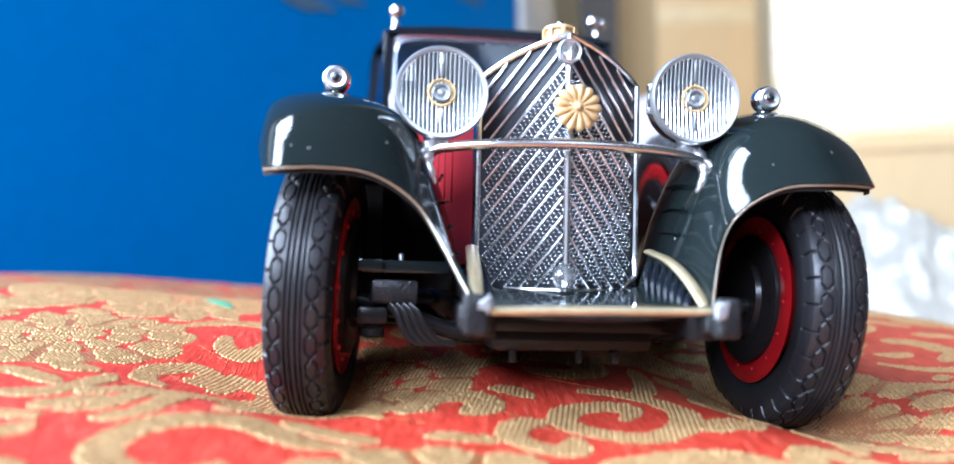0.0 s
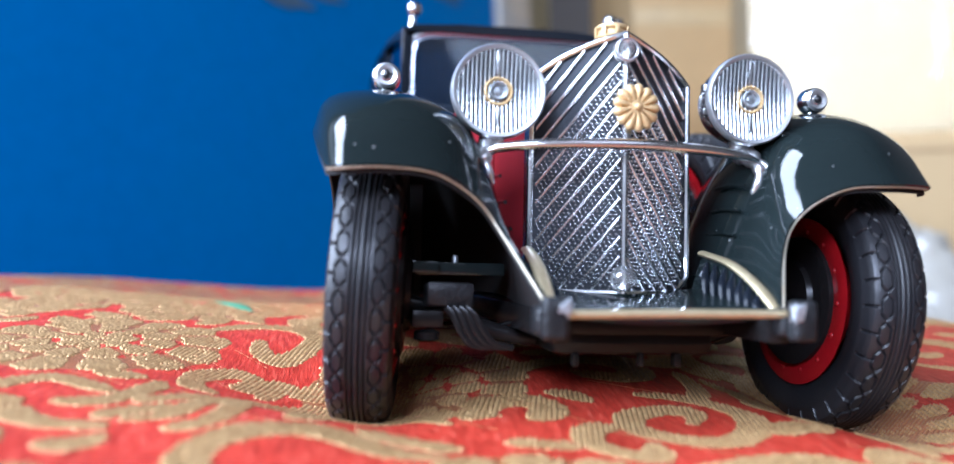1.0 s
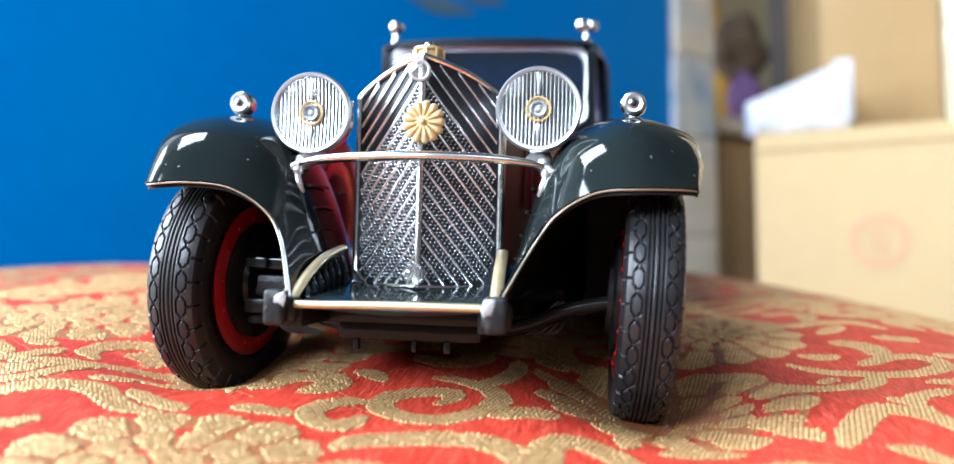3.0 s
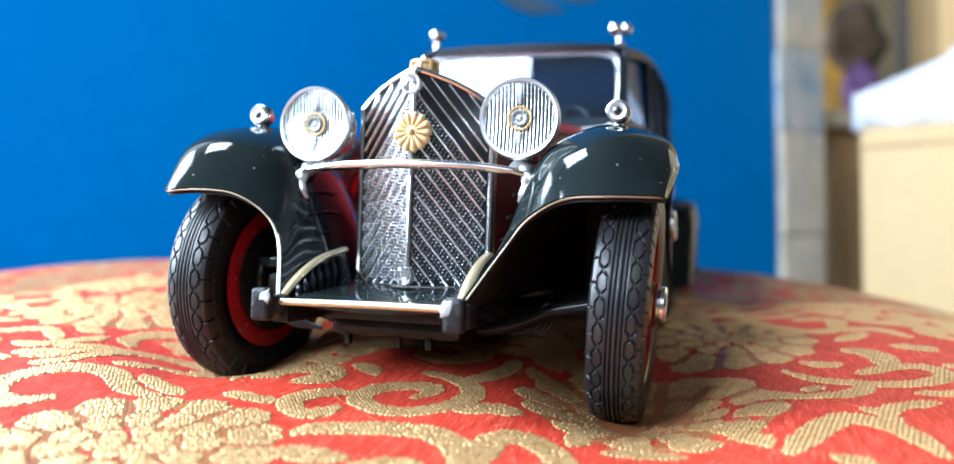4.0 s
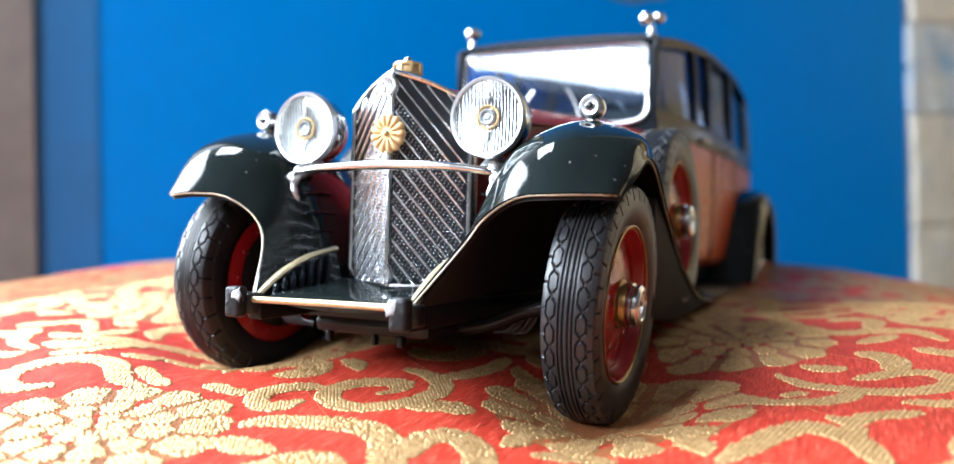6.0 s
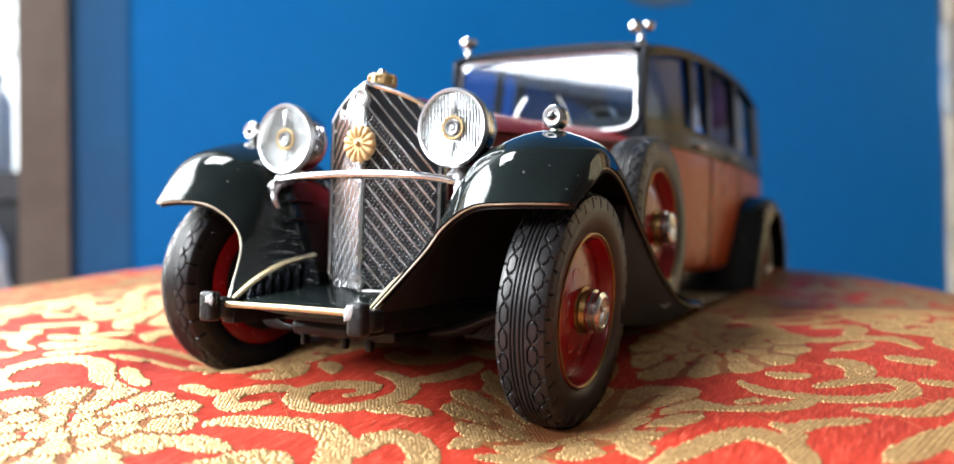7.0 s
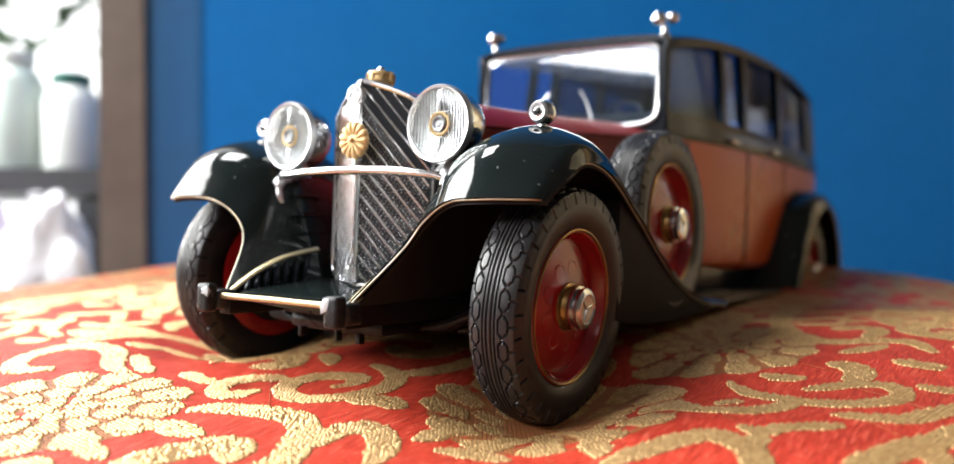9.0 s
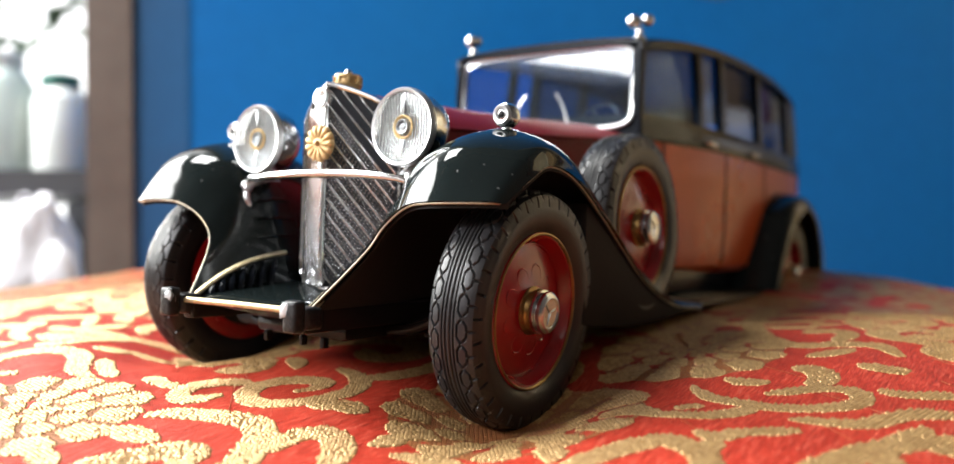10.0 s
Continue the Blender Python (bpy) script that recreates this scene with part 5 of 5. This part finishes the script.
scroll((2.62, -3.55), (2.46, -3.00), (2.64, -2.62), (3.02, -2.60), (3.42, -2.98), (3.72, -3.60), w=0.22)
scroll((1.52, -1.78), (2.02, -1.50), (2.62, -1.50), w=0.22, start=0.15, end=0.15)
# beside the wheel that the walk starts by
scroll((-3.10, -2.95), (-3.75, -2.85), (-4.45, -2.38), (-5.05, -2.40), (-5.58, -2.74), (-5.82, -3.28), (-5.50, -3.85), (-4.90, -4.08), (-4.42, -3.62), w=0.20)
scroll((-4.05, -2.10), (-3.50, -2.40), (-2.82, -2.66), w=0.16)
scroll((-6.80, -2.00), (-6.25, -1.80), (-6.05, -1.20), (-5.80, -0.62), (-5.25, 0.20), (-4.60, 0.90), (-3.95, 1.00), (-3.40, 0.10), (-2.80, -1.25), w=0.15)
scroll((-6.85, -1.20), (-6.30, -0.75), (-5.85, -0.45), w=0.14)
scroll((-5.60, -0.55), (-5.58, -1.42), (-5.78, -2.15), (-6.25, -2.38), w=0.15)
scroll((-7.15, -1.90), (-6.75, -1.62), (-6.25, -1.42), w=0.15)
scroll((-6.00, 0.05), (-6.42, 0.38), (-6.48, 0.98), (-6.10, 1.56), (-5.68, 1.58), (-5.72, 1.08), (-5.98, 0.94), w=0.17)
scroll((-9.3, -0.95), (-8.80, -0.48), (-8.50, -0.08), (-8.18, 0.02), (-7.74, -0.26), (-7.22, -0.70), w=0.16)
scroll((-7.85, -1.18), (-7.25, -1.20), (-6.96, -0.65), (-6.78, 0.22), w=0.16)
scroll((-6.86, 4.00), (-6.20, 4.65), (-5.36, 4.70), (-4.82, 4.05), (-4.96, 3.18), (-5.38, 2.56), (-5.70, 2.85), (-5.80, 3.50), w=0.18)
scroll((-5.50, 0.70), (-5.26, 1.58), (-4.90, 1.50), (-4.50, 1.55), w=0.17)
# on the side where the walk ends
scroll((6.80, 0.80), (6.46, 0.72), (7.04, 0.50), (7.55, 0.63), (7.93, 1.04), (8.16, 1.58), w=0.15)
scroll((6.76, 2.38), (7.30, 1.80), (7.90, 1.63), (8.45, 1.55), (9.10, 1.74), (9.52, 2.20), (9.30, 2.80), (8.80, 2.80), (8.32, 2.46), (8.04, 2.24), w=0.16)
scroll((7.0, 0.90), (7.22, 1.12), (7.36, 1.22), w=0.10)
scroll((8.05, 4.22), (8.45, 4.05), (8.72, 3.55), (8.66, 2.90), w=0.22)
scroll((8.75, 1.02), (9.30, 1.08), (9.75, 1.26), (10.25, 2.05), (10.9, 2.5), w=0.15)
scroll((7.72, -0.20), (8.06, -0.22), (8.34, 0.14), (9.00, 0.52), w=0.14)
scroll((6.50, -2.15), (6.80, -1.55), (7.16, -0.97), (7.50, -0.68), (7.95, -0.84), (8.26, -1.22), (8.55, -1.95), w=0.19)
scroll((8.10, -0.32), (8.10, -0.76), (8.14, -1.20), w=0.15)
scroll((9.30, -1.05), (9.55, -0.52), (9.81, 0.02), (10.10, 0.48), (10.36, 0.95), (10.5, 1.6), w=0.20)
scroll((9.95, 0.25), (10.4, -0.3), (10.7, -1.1), w=0.19)
scroll((7.58, 11.8), (6.36, 11.0), (5.85, 9.70), (6.29, 7.95), (6.96, 6.75), (7.58, 6.25), (8.34, 6.50), (9.14, 6.45), (9.67, 5.60), w=0.22)
scroll((7.45, 7.75), (7.93, 8.15), (8.38, 7.70), (8.30, 6.80), w=0.20)
scroll((9.10, 4.70), (9.50, 4.50), (9.95, 4.52), w=0.20, start=0.15)
scroll((9.65, 2.92), (10.2, 3.05), (10.8, 3.6), w=0.16)
scroll((5.00, 2.36), (5.55, 2.05), (6.12, 1.85), w=0.15)

# the same kinds of motif over the rest of the cloth
rng = random.Random(11)
for size, tries, kind in ((1.95, 500, "flower"), (1.15, 1600, "spiral"), (0.80, 2000, "spiral"), (0.60, 3000, "leaf"), (0.40, 3500, "leaf")):
    for _ in range(tries):
        x, y = rng.uniform(-22, 17), rng.uniform(-9, 30)
        if all(math.hypot(x - a, y - b) > (r + size) * 0.80 for a, b, r in taken):
            taken.append((x, y, size))
            ang = rng.uniform(0, 360)
            if kind == "flower":
                flower(x, y, size * 0.95, ang, 1.0, False)
            elif kind == "spiral":
                hand = rng.choice((1, -1))
                tip = (x + 1.75 * math.cos(radians(ang - 55 * hand)), y + 1.75 * math.sin(radians(ang - 55 * hand)))
                spiral(x, y, size * 0.92, 0.22, ang, ang + hand * rng.uniform(280, 420) * min(1, size), 0.29, 1.0, False, tip if size > 1 else None)
            else:
                c, s = math.cos(radians(ang)) * size, math.sin(radians(ang)) * size
                leaf(x - c, y - s, x + c, y + s, 0.11 + 0.18 * size, False, rng.uniform(-0.25, 0.25))
tagged(part("woven_pattern", REST, WEAVE, cushion, "gold woven flowers and scrolls", 28), kind="stuff")
tagged(part("woven_filling", WORN, WEAVE_WORN, cushion, "thin reddish gold weave between the petals", 28), kind="stuff")

scroll_mark = bmesh.new()                # a small green mark woven near the far edge
add_tube(scroll_mark, [cloth_point(-7.6 + 1.25 * q / 6, 10.0 - 3.0 * q / 6, 0.02) for q in range(7)], [0.05, 0.16, 0.22, 0.24, 0.22, 0.14, 0.04], 8, flat=0.2)
part("green_mark", scroll_mark, LEAF_THREAD, cushion, "small green woven mark")

# loose pale threads that run slantwise over the red ground
THREADS = bmesh.new()
for k in range(46):
    x, y = rng.uniform(-9, 11), rng.uniform(-6, 6)
    n, ang = rng.uniform(0.8, 2.4), radians(rng.uniform(-46, -28))
    pts = [cloth_point(x + math.cos(ang) * n * q / 8, y + math.sin(ang) * n * q / 8, 0.006 + 0.004 * math.sin(q * 2.1)) for q in range(9)]
    add_tube(THREADS, pts, 0.005, 4)
tagged(part("loose_thread", THREADS, WEAVE_WORN, cushion, "fine pale gold threads"), kind="stuff")

# the gold floats: short domed stitches in staggered rows
FLOSS = floss_material("gold_floss", (0.61, 0.395, 0.18), (0.42, 0.245, 0.10))


def lay_stitches(name, mat, cover, x0, x1, y0, y1, label):
    """One mesh of stitches wherever the cloth is woven in gold; lengths in centimetres."""
    r_ = random.Random(3)
    along, gap, turn_ = 0.122, 0.050, radians(36)
    ca, sa = math.cos(turn_), math.sin(turn_)
    shape = [(-0.5, 0.0, -0.2), (-0.30, -0.46, -0.2), (0.30, -0.46, -0.2), (0.5, 0.0, -0.2), (0.30, 0.46, -0.2), (-0.30, 0.46, -0.2), (-0.24, 0.0, 1.0), (0.24, 0.0, 1.0)]
    faces = ((0, 1, 6), (1, 2, 7, 6), (2, 3, 7), (3, 4, 7), (4, 5, 6, 7), (5, 0, 6))
    verts, polys = [], []
    span = int(max(x1 - x0, y1 - y0) / gap)
    mx, my = (x0 + x1) / 2, (y0 + y1) / 2
    for i in range(-span, span):
        for j in range(-span, span):
            p = (j + 0.5 * (i % 2)) * along + r_.uniform(-0.01, 0.01)
            q = i * gap
            x, y = mx + p * ca - q * sa, my + p * sa + q * ca
            if not (x0 < x < x1 and y0 < y < y1):
                continue
            u, v = int((x - X0) / CELL), int((y - Y0) / CELL)
            if not (0 <= u < cover.shape[0] and 0 <= v < cover.shape[1] and cover[u, v]):
                continue
            ends = [cover[min(799, max(0, int((x + k * ca - X0) / CELL))), min(619, max(0, int((y + k * sa - Y0) / CELL)))] for k in (-0.4 * along, 0.4 * along)]
            if not any(ends):
                continue
            short = 1.0 if all(ends) else 0.62
            if short < 1:                    # a float that would run over the edge stops at it
                k = (0.2 if ends[1] else -0.2) * along
                x, y = x + k * ca, y + k * sa
            h = cloth_height(x, y)
            gx, gy = (cloth_height(x + 0.1, y) - h) * 10, (cloth_height(x, y + 0.1) - h) * 10
            n = len(verts)
            lean, big = r_.uniform(-0.05, 0.05) + 0.16, r_.uniform(0.95, 1.08)
            c, s = math.cos(turn_ + lean), math.sin(turn_ + lean)
            for a, b, z in shape:
                a, b = a * along * 0.92 * big * short, b * gap * 0.98
                dx, dy = a * c - b * s, a * s + b * c
                verts.append((BASE @ Vector((x + dx, y + dy, h + gx * dx + gy * dy + RISE + 0.028 * z * big))) * CM)
            polys += [tuple(n + k for k in f) for f in faces]
    me = bpy.data.meshes.new(name)
    me.from_pydata(verts, [], polys)
    me.shade_smooth()
    me.materials.append(mat)
    ob = new(name, me)
    ob.parent = cushion
    tagged(ob, label, kind="stuff")


lay_stitches("gold_stitches", FLOSS, COVER, -12.9, 14.9, -8.0, 12.5, "short shiny gold stitches of the brocade")

# ---- round the table ----
def turned_box(name, u, v, tu, tv, w, d, z0, z1, mat, label, category, bevel=0.3):
    """A box whose near corner stands at (u, v); its face runs along (tu, tv), its depth away from the room's middle."""
    n = math.hypot(tu, tv)
    t = (EU * tu + EV * tv) / n
    back = Vector((-t.y, t.x, 0))
    bm = bmesh.new()
    add_box(bm, (w / 2, d / 2, (z1 - z0) / 2), (w, d, z1 - z0), bevel)
    m = Matrix((t, back, (0, 0, 1))).transposed().to_4x4()
    ob = finish(name, bm, mat, None, matrix=Matrix.Translation((EU * u + EV * v + Vector((0, 0, z0))) * CM) @ m)
    return tagged(ob, label, category)


def strip(parent, name, c, size, mat, label="", bevel=0.02):
    bm = bmesh.new()
    add_box(bm, c, size, bevel)
    return part(name, bm, mat, parent, label)


plane_box("post", -14.36, -11.47, 42.0, 50, -56, 190, WOOD, "dark brown wooden post at the edge of the blue wall", "post", "structure")
# Strip whose darker blue stands for the shaded corner by the post.
plane_box("door_jamb", -11.47, -7.86, 42.4, 50, -56, 190, JAMB, "blue jamb beside the brown post, its corner shade in the colour", "jamb", "structure")

# cement pillar: rough blocks with blue paint on them
pillar = plane_box("pillar", 63.0, 69.6, 42.4, 52, -56, 190, MORTAR, "grey bare cement pillar with blue paint stains", "pillar", "structure")
rng = random.Random(5)
z = -20.0
while z < 60:
    h = rng.uniform(6.0, 13.5)
    bm = bmesh.new()
    w = 6.9 + rng.uniform(-0.7, 0.35)
    add_box(bm, (0, -4.7, z + h / 2 - 67), (w, 0.9, h - 0.10), 0.35, segs=3)
    for v_ in bm.verts:
        v_.co += Vector((1, 0.6, 0.6)) * 0.5 * noise.noise(v_.co * 0.5 + Vector((0, 0, z)))
    bmesh.ops.subdivide_edges(bm, edges=[e for e in bm.edges if e.calc_length() > 1.5], cuts=9, use_grid_fill=True)
    for v_ in bm.verts:
        v_.co += Vector((0.8, 0.35, 0.4)) * (0.45 * noise.noise(v_.co * 0.9 + Vector((3, 0, z))) + 0.3 * noise.noise(v_.co * 2.3))
    part("cement_block", bm, rng.choice((CEMENT, CEMENT_BLUE)), pillar, "rough grey cement block")
    z += h

# worn patches high on the blue wall
wall = bpy.data.objects["wall_north"]
for u, z, w, h, mat in ((31.5, 22.6, 7.5, 1.6, SCUFF), (27, 24.6, 4, 2, SCUFF), (36.0, 23.9, 6, 1.2, SCUFF), (52, 28.4, 12, 2.4, SCUFF), (16, 24.2, 9, 1.8, SCUFF)):
    bm = bmesh.new()
    n = 22
    ring = []
    for k in range(n):
        a = 2 * math.pi * k / n
        f = 0.75 + 0.5 * noise.noise(Vector((math.cos(a) * 1.4 + u, math.sin(a) * 1.4, z)))
        ring.append((w / 2 * f * math.cos(a), h / 2 * f * math.sin(a)))
    add_loft(bm, [[(x + u - 27.0, -4.75 - dy, q + z - 67.0) for x, q in ring] for dy in (0.0, 0.12)], True, True)
    part("scuff", bm, mat, wall, "dark scuffed patch of old paint")

# stacked cartons
plane_box("side_table", 52, 105, -30, 41, -56, -16, WOOD, "plain dark wooden bench carrying the boxes", "bench")
T = (0.382, -0.924)
B = (0.924, 0.382)
carton = turned_box("cardboard_box", 55, 28, *T, 34, 26, -16, 11.7, CARD, "large brown cardboard box with a faded red round mark", "box")
strip(carton, "flap_edge", (17, 13, 27.85), (34.2, 0.3, 0.25), CARD_DARK)
strip(carton, "lid_seam", (17, -0.06, 26.2), (34, 0.12, 0.35), CARD_DARK, "folded lid edge")
bm = bmesh.new()
add_lathe(bm, [(1.55, 0.0), (2.25, 0.0), (2.25, 0.05), (1.55, 0.05), (1.55, 0.0)], (9.6, -0.02, 18.2), (0, -1, 0), 32, False)
for k in range(4):
    add_box(bm, (9.6, -0.05, 17.2 + 0.65 * k), (2.0 - 0.5 * abs(k - 1.5), 0.06, 0.28), 0.02)
part("printed_mark", bm, STAMP, carton, "faded red round print")
upper_box = turned_box("cardboard_box", 55 + 12 * B[0] + 4.4 * T[0], 28 + 12 * B[1] + 4.4 * T[1], 0.62, -0.78, 22, 20, 11.7, 42, CARD_DIM, "brown cardboard box standing on a larger one", "box")
strip(upper_box, "tape", (11, -0.04, 15), (22, 0.08, 2.0), TAPE, "strip of clear tape")
cream = turned_box("cardboard_box", 55 + 14.5 * T[0], 28 + 14.5 * T[1], *T, 24, 22, 11.7, 46, CREAM, "pale cream carton wrapped in clear film", "box")
bm = bmesh.new()
rows = []
for i in range(49):
    row = []
    for k in range(49):
        x, zz = 24 * i / 48, 34 * k / 48
        fold = 0.55 * abs(noise.noise(Vector((x * 0.28, zz * 0.07, 4.0)))) + 0.28 * abs(noise.noise(Vector((x * 0.7 + zz * 0.2, zz * 0.3, 9.0))))
        row.append(Vector((x, -0.12 - fold, zz)))
    rows.append(row)
add_sheet(bm, rows, 0.03, 1.0)
part("wrap", bm, CLEAR_FILM, cream, "creased clear wrapping film", 50).visible_shadow = False


def crumpled(name, u, v, z, size, mat, label, category, seed, rough=0.35, turn=0.0):
    """A slack, creased bag."""
    bm = bmesh.new()
    bmesh.ops.create_icosphere(bm, subdivisions=5, radius=1.0)
    off = Vector((seed * 3.1, seed * 1.7, 0))
    for w in bm.verts:
        p = w.co.copy()
        r = 1 + rough * noise.noise(p * 1.5 + off) + 0.30 * rough * abs(noise.noise(p * 4 + off)) + 0.12 * rough * noise.noise(p * 9 + off)
        q = Vector((p.x * r * size[0], p.y * r * size[1], p.z * r * size[2]))
        q.z = max(q.z, -size[2] * 0.8)
        w.co = q
    base = EU * u + EV * v + Vector((0, 0, z + size[2] * 0.8))
    ob = finish(name, bm, mat, None, matrix=Matrix.Translation(base * CM) @ Matrix.Rotation(radians(46.6 + turn), 4, "Z"))
    return tagged(ob, label, category)


def folded_bag(u, v, z, w, d, low, high, mat, label):
    """A folded, creased packet that rises from one side to the other, with a flap at its high side."""
    bm = bmesh.new()
    n = 18
    rings = []
    for i in range(n + 1):
        x = -w / 2 + w * i / n
        h = low + (high - low) * (i / n) ** 1.1
        thin = 0.35 if i in (0, n) else 1.0
        ring = []
        for k in range(24):
            a = 2 * math.pi * k / 24
            cy, cz = (math.copysign(abs(f) ** 0.55, f) for f in (math.cos(a), math.sin(a)))
            p = Vector((x, d / 2 * cy * thin * (1 - 0.35 * max(0, cz)), h * (cz + 1) / 2))
            crease = 0.30 * noise.noise(p * 0.55) + 0.16 * abs(noise.noise(p * 1.5))
            ring.append(p + Vector((0.4, 1.0, 0.5 if cz > -0.5 else 0.0)) * crease)
        rings.append(ring)
    add_loft(bm, rings)
    ob = finish("plastic_bag", bm, mat, None, matrix=Matrix.Translation(room(u, v, z)), sharp=55)
    tagged(ob, label, "bag")
    bm = bmesh.new()
    rows = [[Vector((w / 2 - 1.6 + 0.5 * i + 0.2 * noise.noise(Vector((i, k, 2))), -d / 2 * 0.62 - 0.12 - 0.05 * i, high * (0.15 + 0.8 * k / 6))) for i in range(4)] for k in range(7)]
    add_sheet(bm, rows, 0.08, 1.0)
    part("flap", bm, mat, ob)
    return ob


folded_bag(59.8, 26.6, 11.7, 8.8, 4.0, 3.2, 6.8, BAG, "folded white plastic bag standing on a box")
crumpled("film_wrap", 58.0, 5.2, -16, (4.0, 6.5, 12.5), FILM, "heap of crumpled clear packing film", "film", 4, 0.4, 0)

# shelf in the gap beside the pillar
shelf = plane_box("wall_shelf", 71.5, 100, 45, 60, 15.6, 17.4, CEMENT, "grey slab shelf beside the pillar", "shelf")
prop = plane_box("shelf_support", 78, 86, 47, 58, -16, 15.6, CARD_DARK, "brown boards propping up the shelf", "post")
for k in range(3):
    strip(prop, "board", (-2.7 + 2.7 * k, -5.6, 0), (2.5, 0.5, 31.4), CARD_DIM if k % 2 else CARD_DARK)
crumpled("rolled_cloth", 87, 50, 24.2, (4.2, 3.0, 4.6), BROWN, "rolled brown cloth lying on the shelf", "cloth", 7, 0.3)
crumpled("packet", 86.5, 49, 17.4, (2.6, 2.0, 4.0), PURPLE, "small purple packet on the shelf", "packet", 8, 0.3)
crumpled("packet", 108, 72, -16, (9, 6, 31), ORANGE_BAG, "tall orange and yellow sack behind the boxes", "sack", 9, 0.3)

# bright corner past the brown post
backdrop = plane_box("backdrop", -119, -8, 100, 101, -56, 190, OUTSIDE, "bright hazy daylight outside", "backdrop", "structure")
plane_box("window_shelf", -60, -15, 54, 70, 6.8, 8.8, DARKWOOD, "dark shelf board past the post", "shelf")
plane_box("cabinet", -60, -48, 55, 69, -56, 6.8, DARKWOOD, "dark cabinet under the shelf", "cabinet")


def jar(u, v, z, r, h, body, cap_mat, label):
    bm = bmesh.new()
    add_lathe(bm, [(r * 0.9, 0), (r, 0.4), (r, h * 0.72), (r * 0.8, h * 0.84), (r * 0.55, h * 0.88), (r * 0.55, h * 0.9)], (0, 0, 0), (0, 0, 1), 32)
    ob = finish("jar", bm, body, None, matrix=Matrix.Translation(room(u, v, z)))
    tagged(ob, label, "jar")
    bm = bmesh.new()
    add_lathe(bm, [(r * 0.66, h * 0.88), (r * 0.70, h * 0.90), (r * 0.70, h * 1.0), (r * 0.6, h * 1.02)], (0, 0, 0), (0, 0, 1), 28)
    part("cap", bm, cap_mat, ob)


jar(-20.4, 59, 8.8, 2.3, 8.4, MILK, GREEN, "white plastic jar with a dark green cap")
jar(-25.4, 60, 8.8, 2.6, 10.4, MILK_GREEN, MILK, "pale green plastic container with a white lid")
bag_a = crumpled("plastic_bag", -20.5, 52, -7.0, (3.6, 2.6, 7.2), BAG, "white plastic bag hanging below the shelf", "bag", 12, 0.45)
bag_b = crumpled("plastic_bag", -26.5, 53, -7.0, (3.0, 2.4, 8.0), LILAC, "pale lilac plastic bag below the shelf", "bag", 13, 0.4)
for bag_, mat_, top_ in ((bag_a, BAG, 6.2), (bag_b, LILAC, 7.0)):
    for q in (-1, 1):
        bm = bmesh.new()
        add_tube(bm, spline([(-1.3 * q, 0.3, top_ - 1.2), (-1.5 * q, 0.2, top_ + 0.6), (-0.6 * q, 0, top_ + 1.8), (0.2 * q, 0, top_ + 0.5), (0.1 * q, 0, top_ - 1.0)], 4), 0.28, 8, flat=0.4)
        part("handle", bm, mat_, bag_)
plane_box("bag_table", -60, -15.0, 44, 53.5, -56, -7.0, DARKWOOD, "dark low table past the post", "table")


def plant(u, v, z, seed):
    """A leafy pot plant: stems with many small leaves."""
    r_ = random.Random(seed)
    root = new("pot_plant")
    root.matrix_world = Matrix.Translation(room(u, v, z))
    tagged(root, "green leafy plant in a dark pot by the light", "plant")
    bm = bmesh.new()
    add_lathe(bm, [(2.0, 0), (2.6, 4.5), (2.8, 4.6), (2.8, 5.2), (2.4, 5.2), (2.2, 4.6)], (0, 0, 0), (0, 0, 1), 24)
    part("pot", bm, DARKWOOD, root)
    for k in range(7):
        bm = bmesh.new()
        a, l = r_.uniform(0, 6.28), r_.uniform(9, 17)
        tip = Vector((math.cos(a) * l * 0.45, math.sin(a) * l * 0.45, 5 + l))
        pts = spline([(0, 0, 4.5), (tip.x * 0.3, tip.y * 0.3, 5 + l * 0.5), tip], 5)
        add_tube(bm, pts, [0.22 - 0.017 * i for i in range(len(pts))], 6)
        for i in range(14):
            p = pts[r_.randrange(3, len(pts))]
            d = Vector((r_.uniform(-1, 1), r_.uniform(-1, 1), r_.uniform(-0.3, 0.8))).normalized()
            side = d.cross(Vector((0, 0, 1))).normalized() * 0.7
            tipl = p + d * r_.uniform(2.0, 3.4)
            mid = (p + tipl) / 2 + Vector((0, 0, 0.25))
            f = [bm.verts.new(q) for q in (p, mid + side, tipl, mid - side)]
            bm.faces.new(f)
        part("stem_with_leaves", bm, GREEN_LEAF, root)


plant(-27.5, 66, 8.8, 3)
plant(-18.0, 80, 8.0, 4)
plane_box("plant_stand", -24, -12, 74, 86, -56, 8.0, DARKWOOD, "dark stand for a plant", "stand")
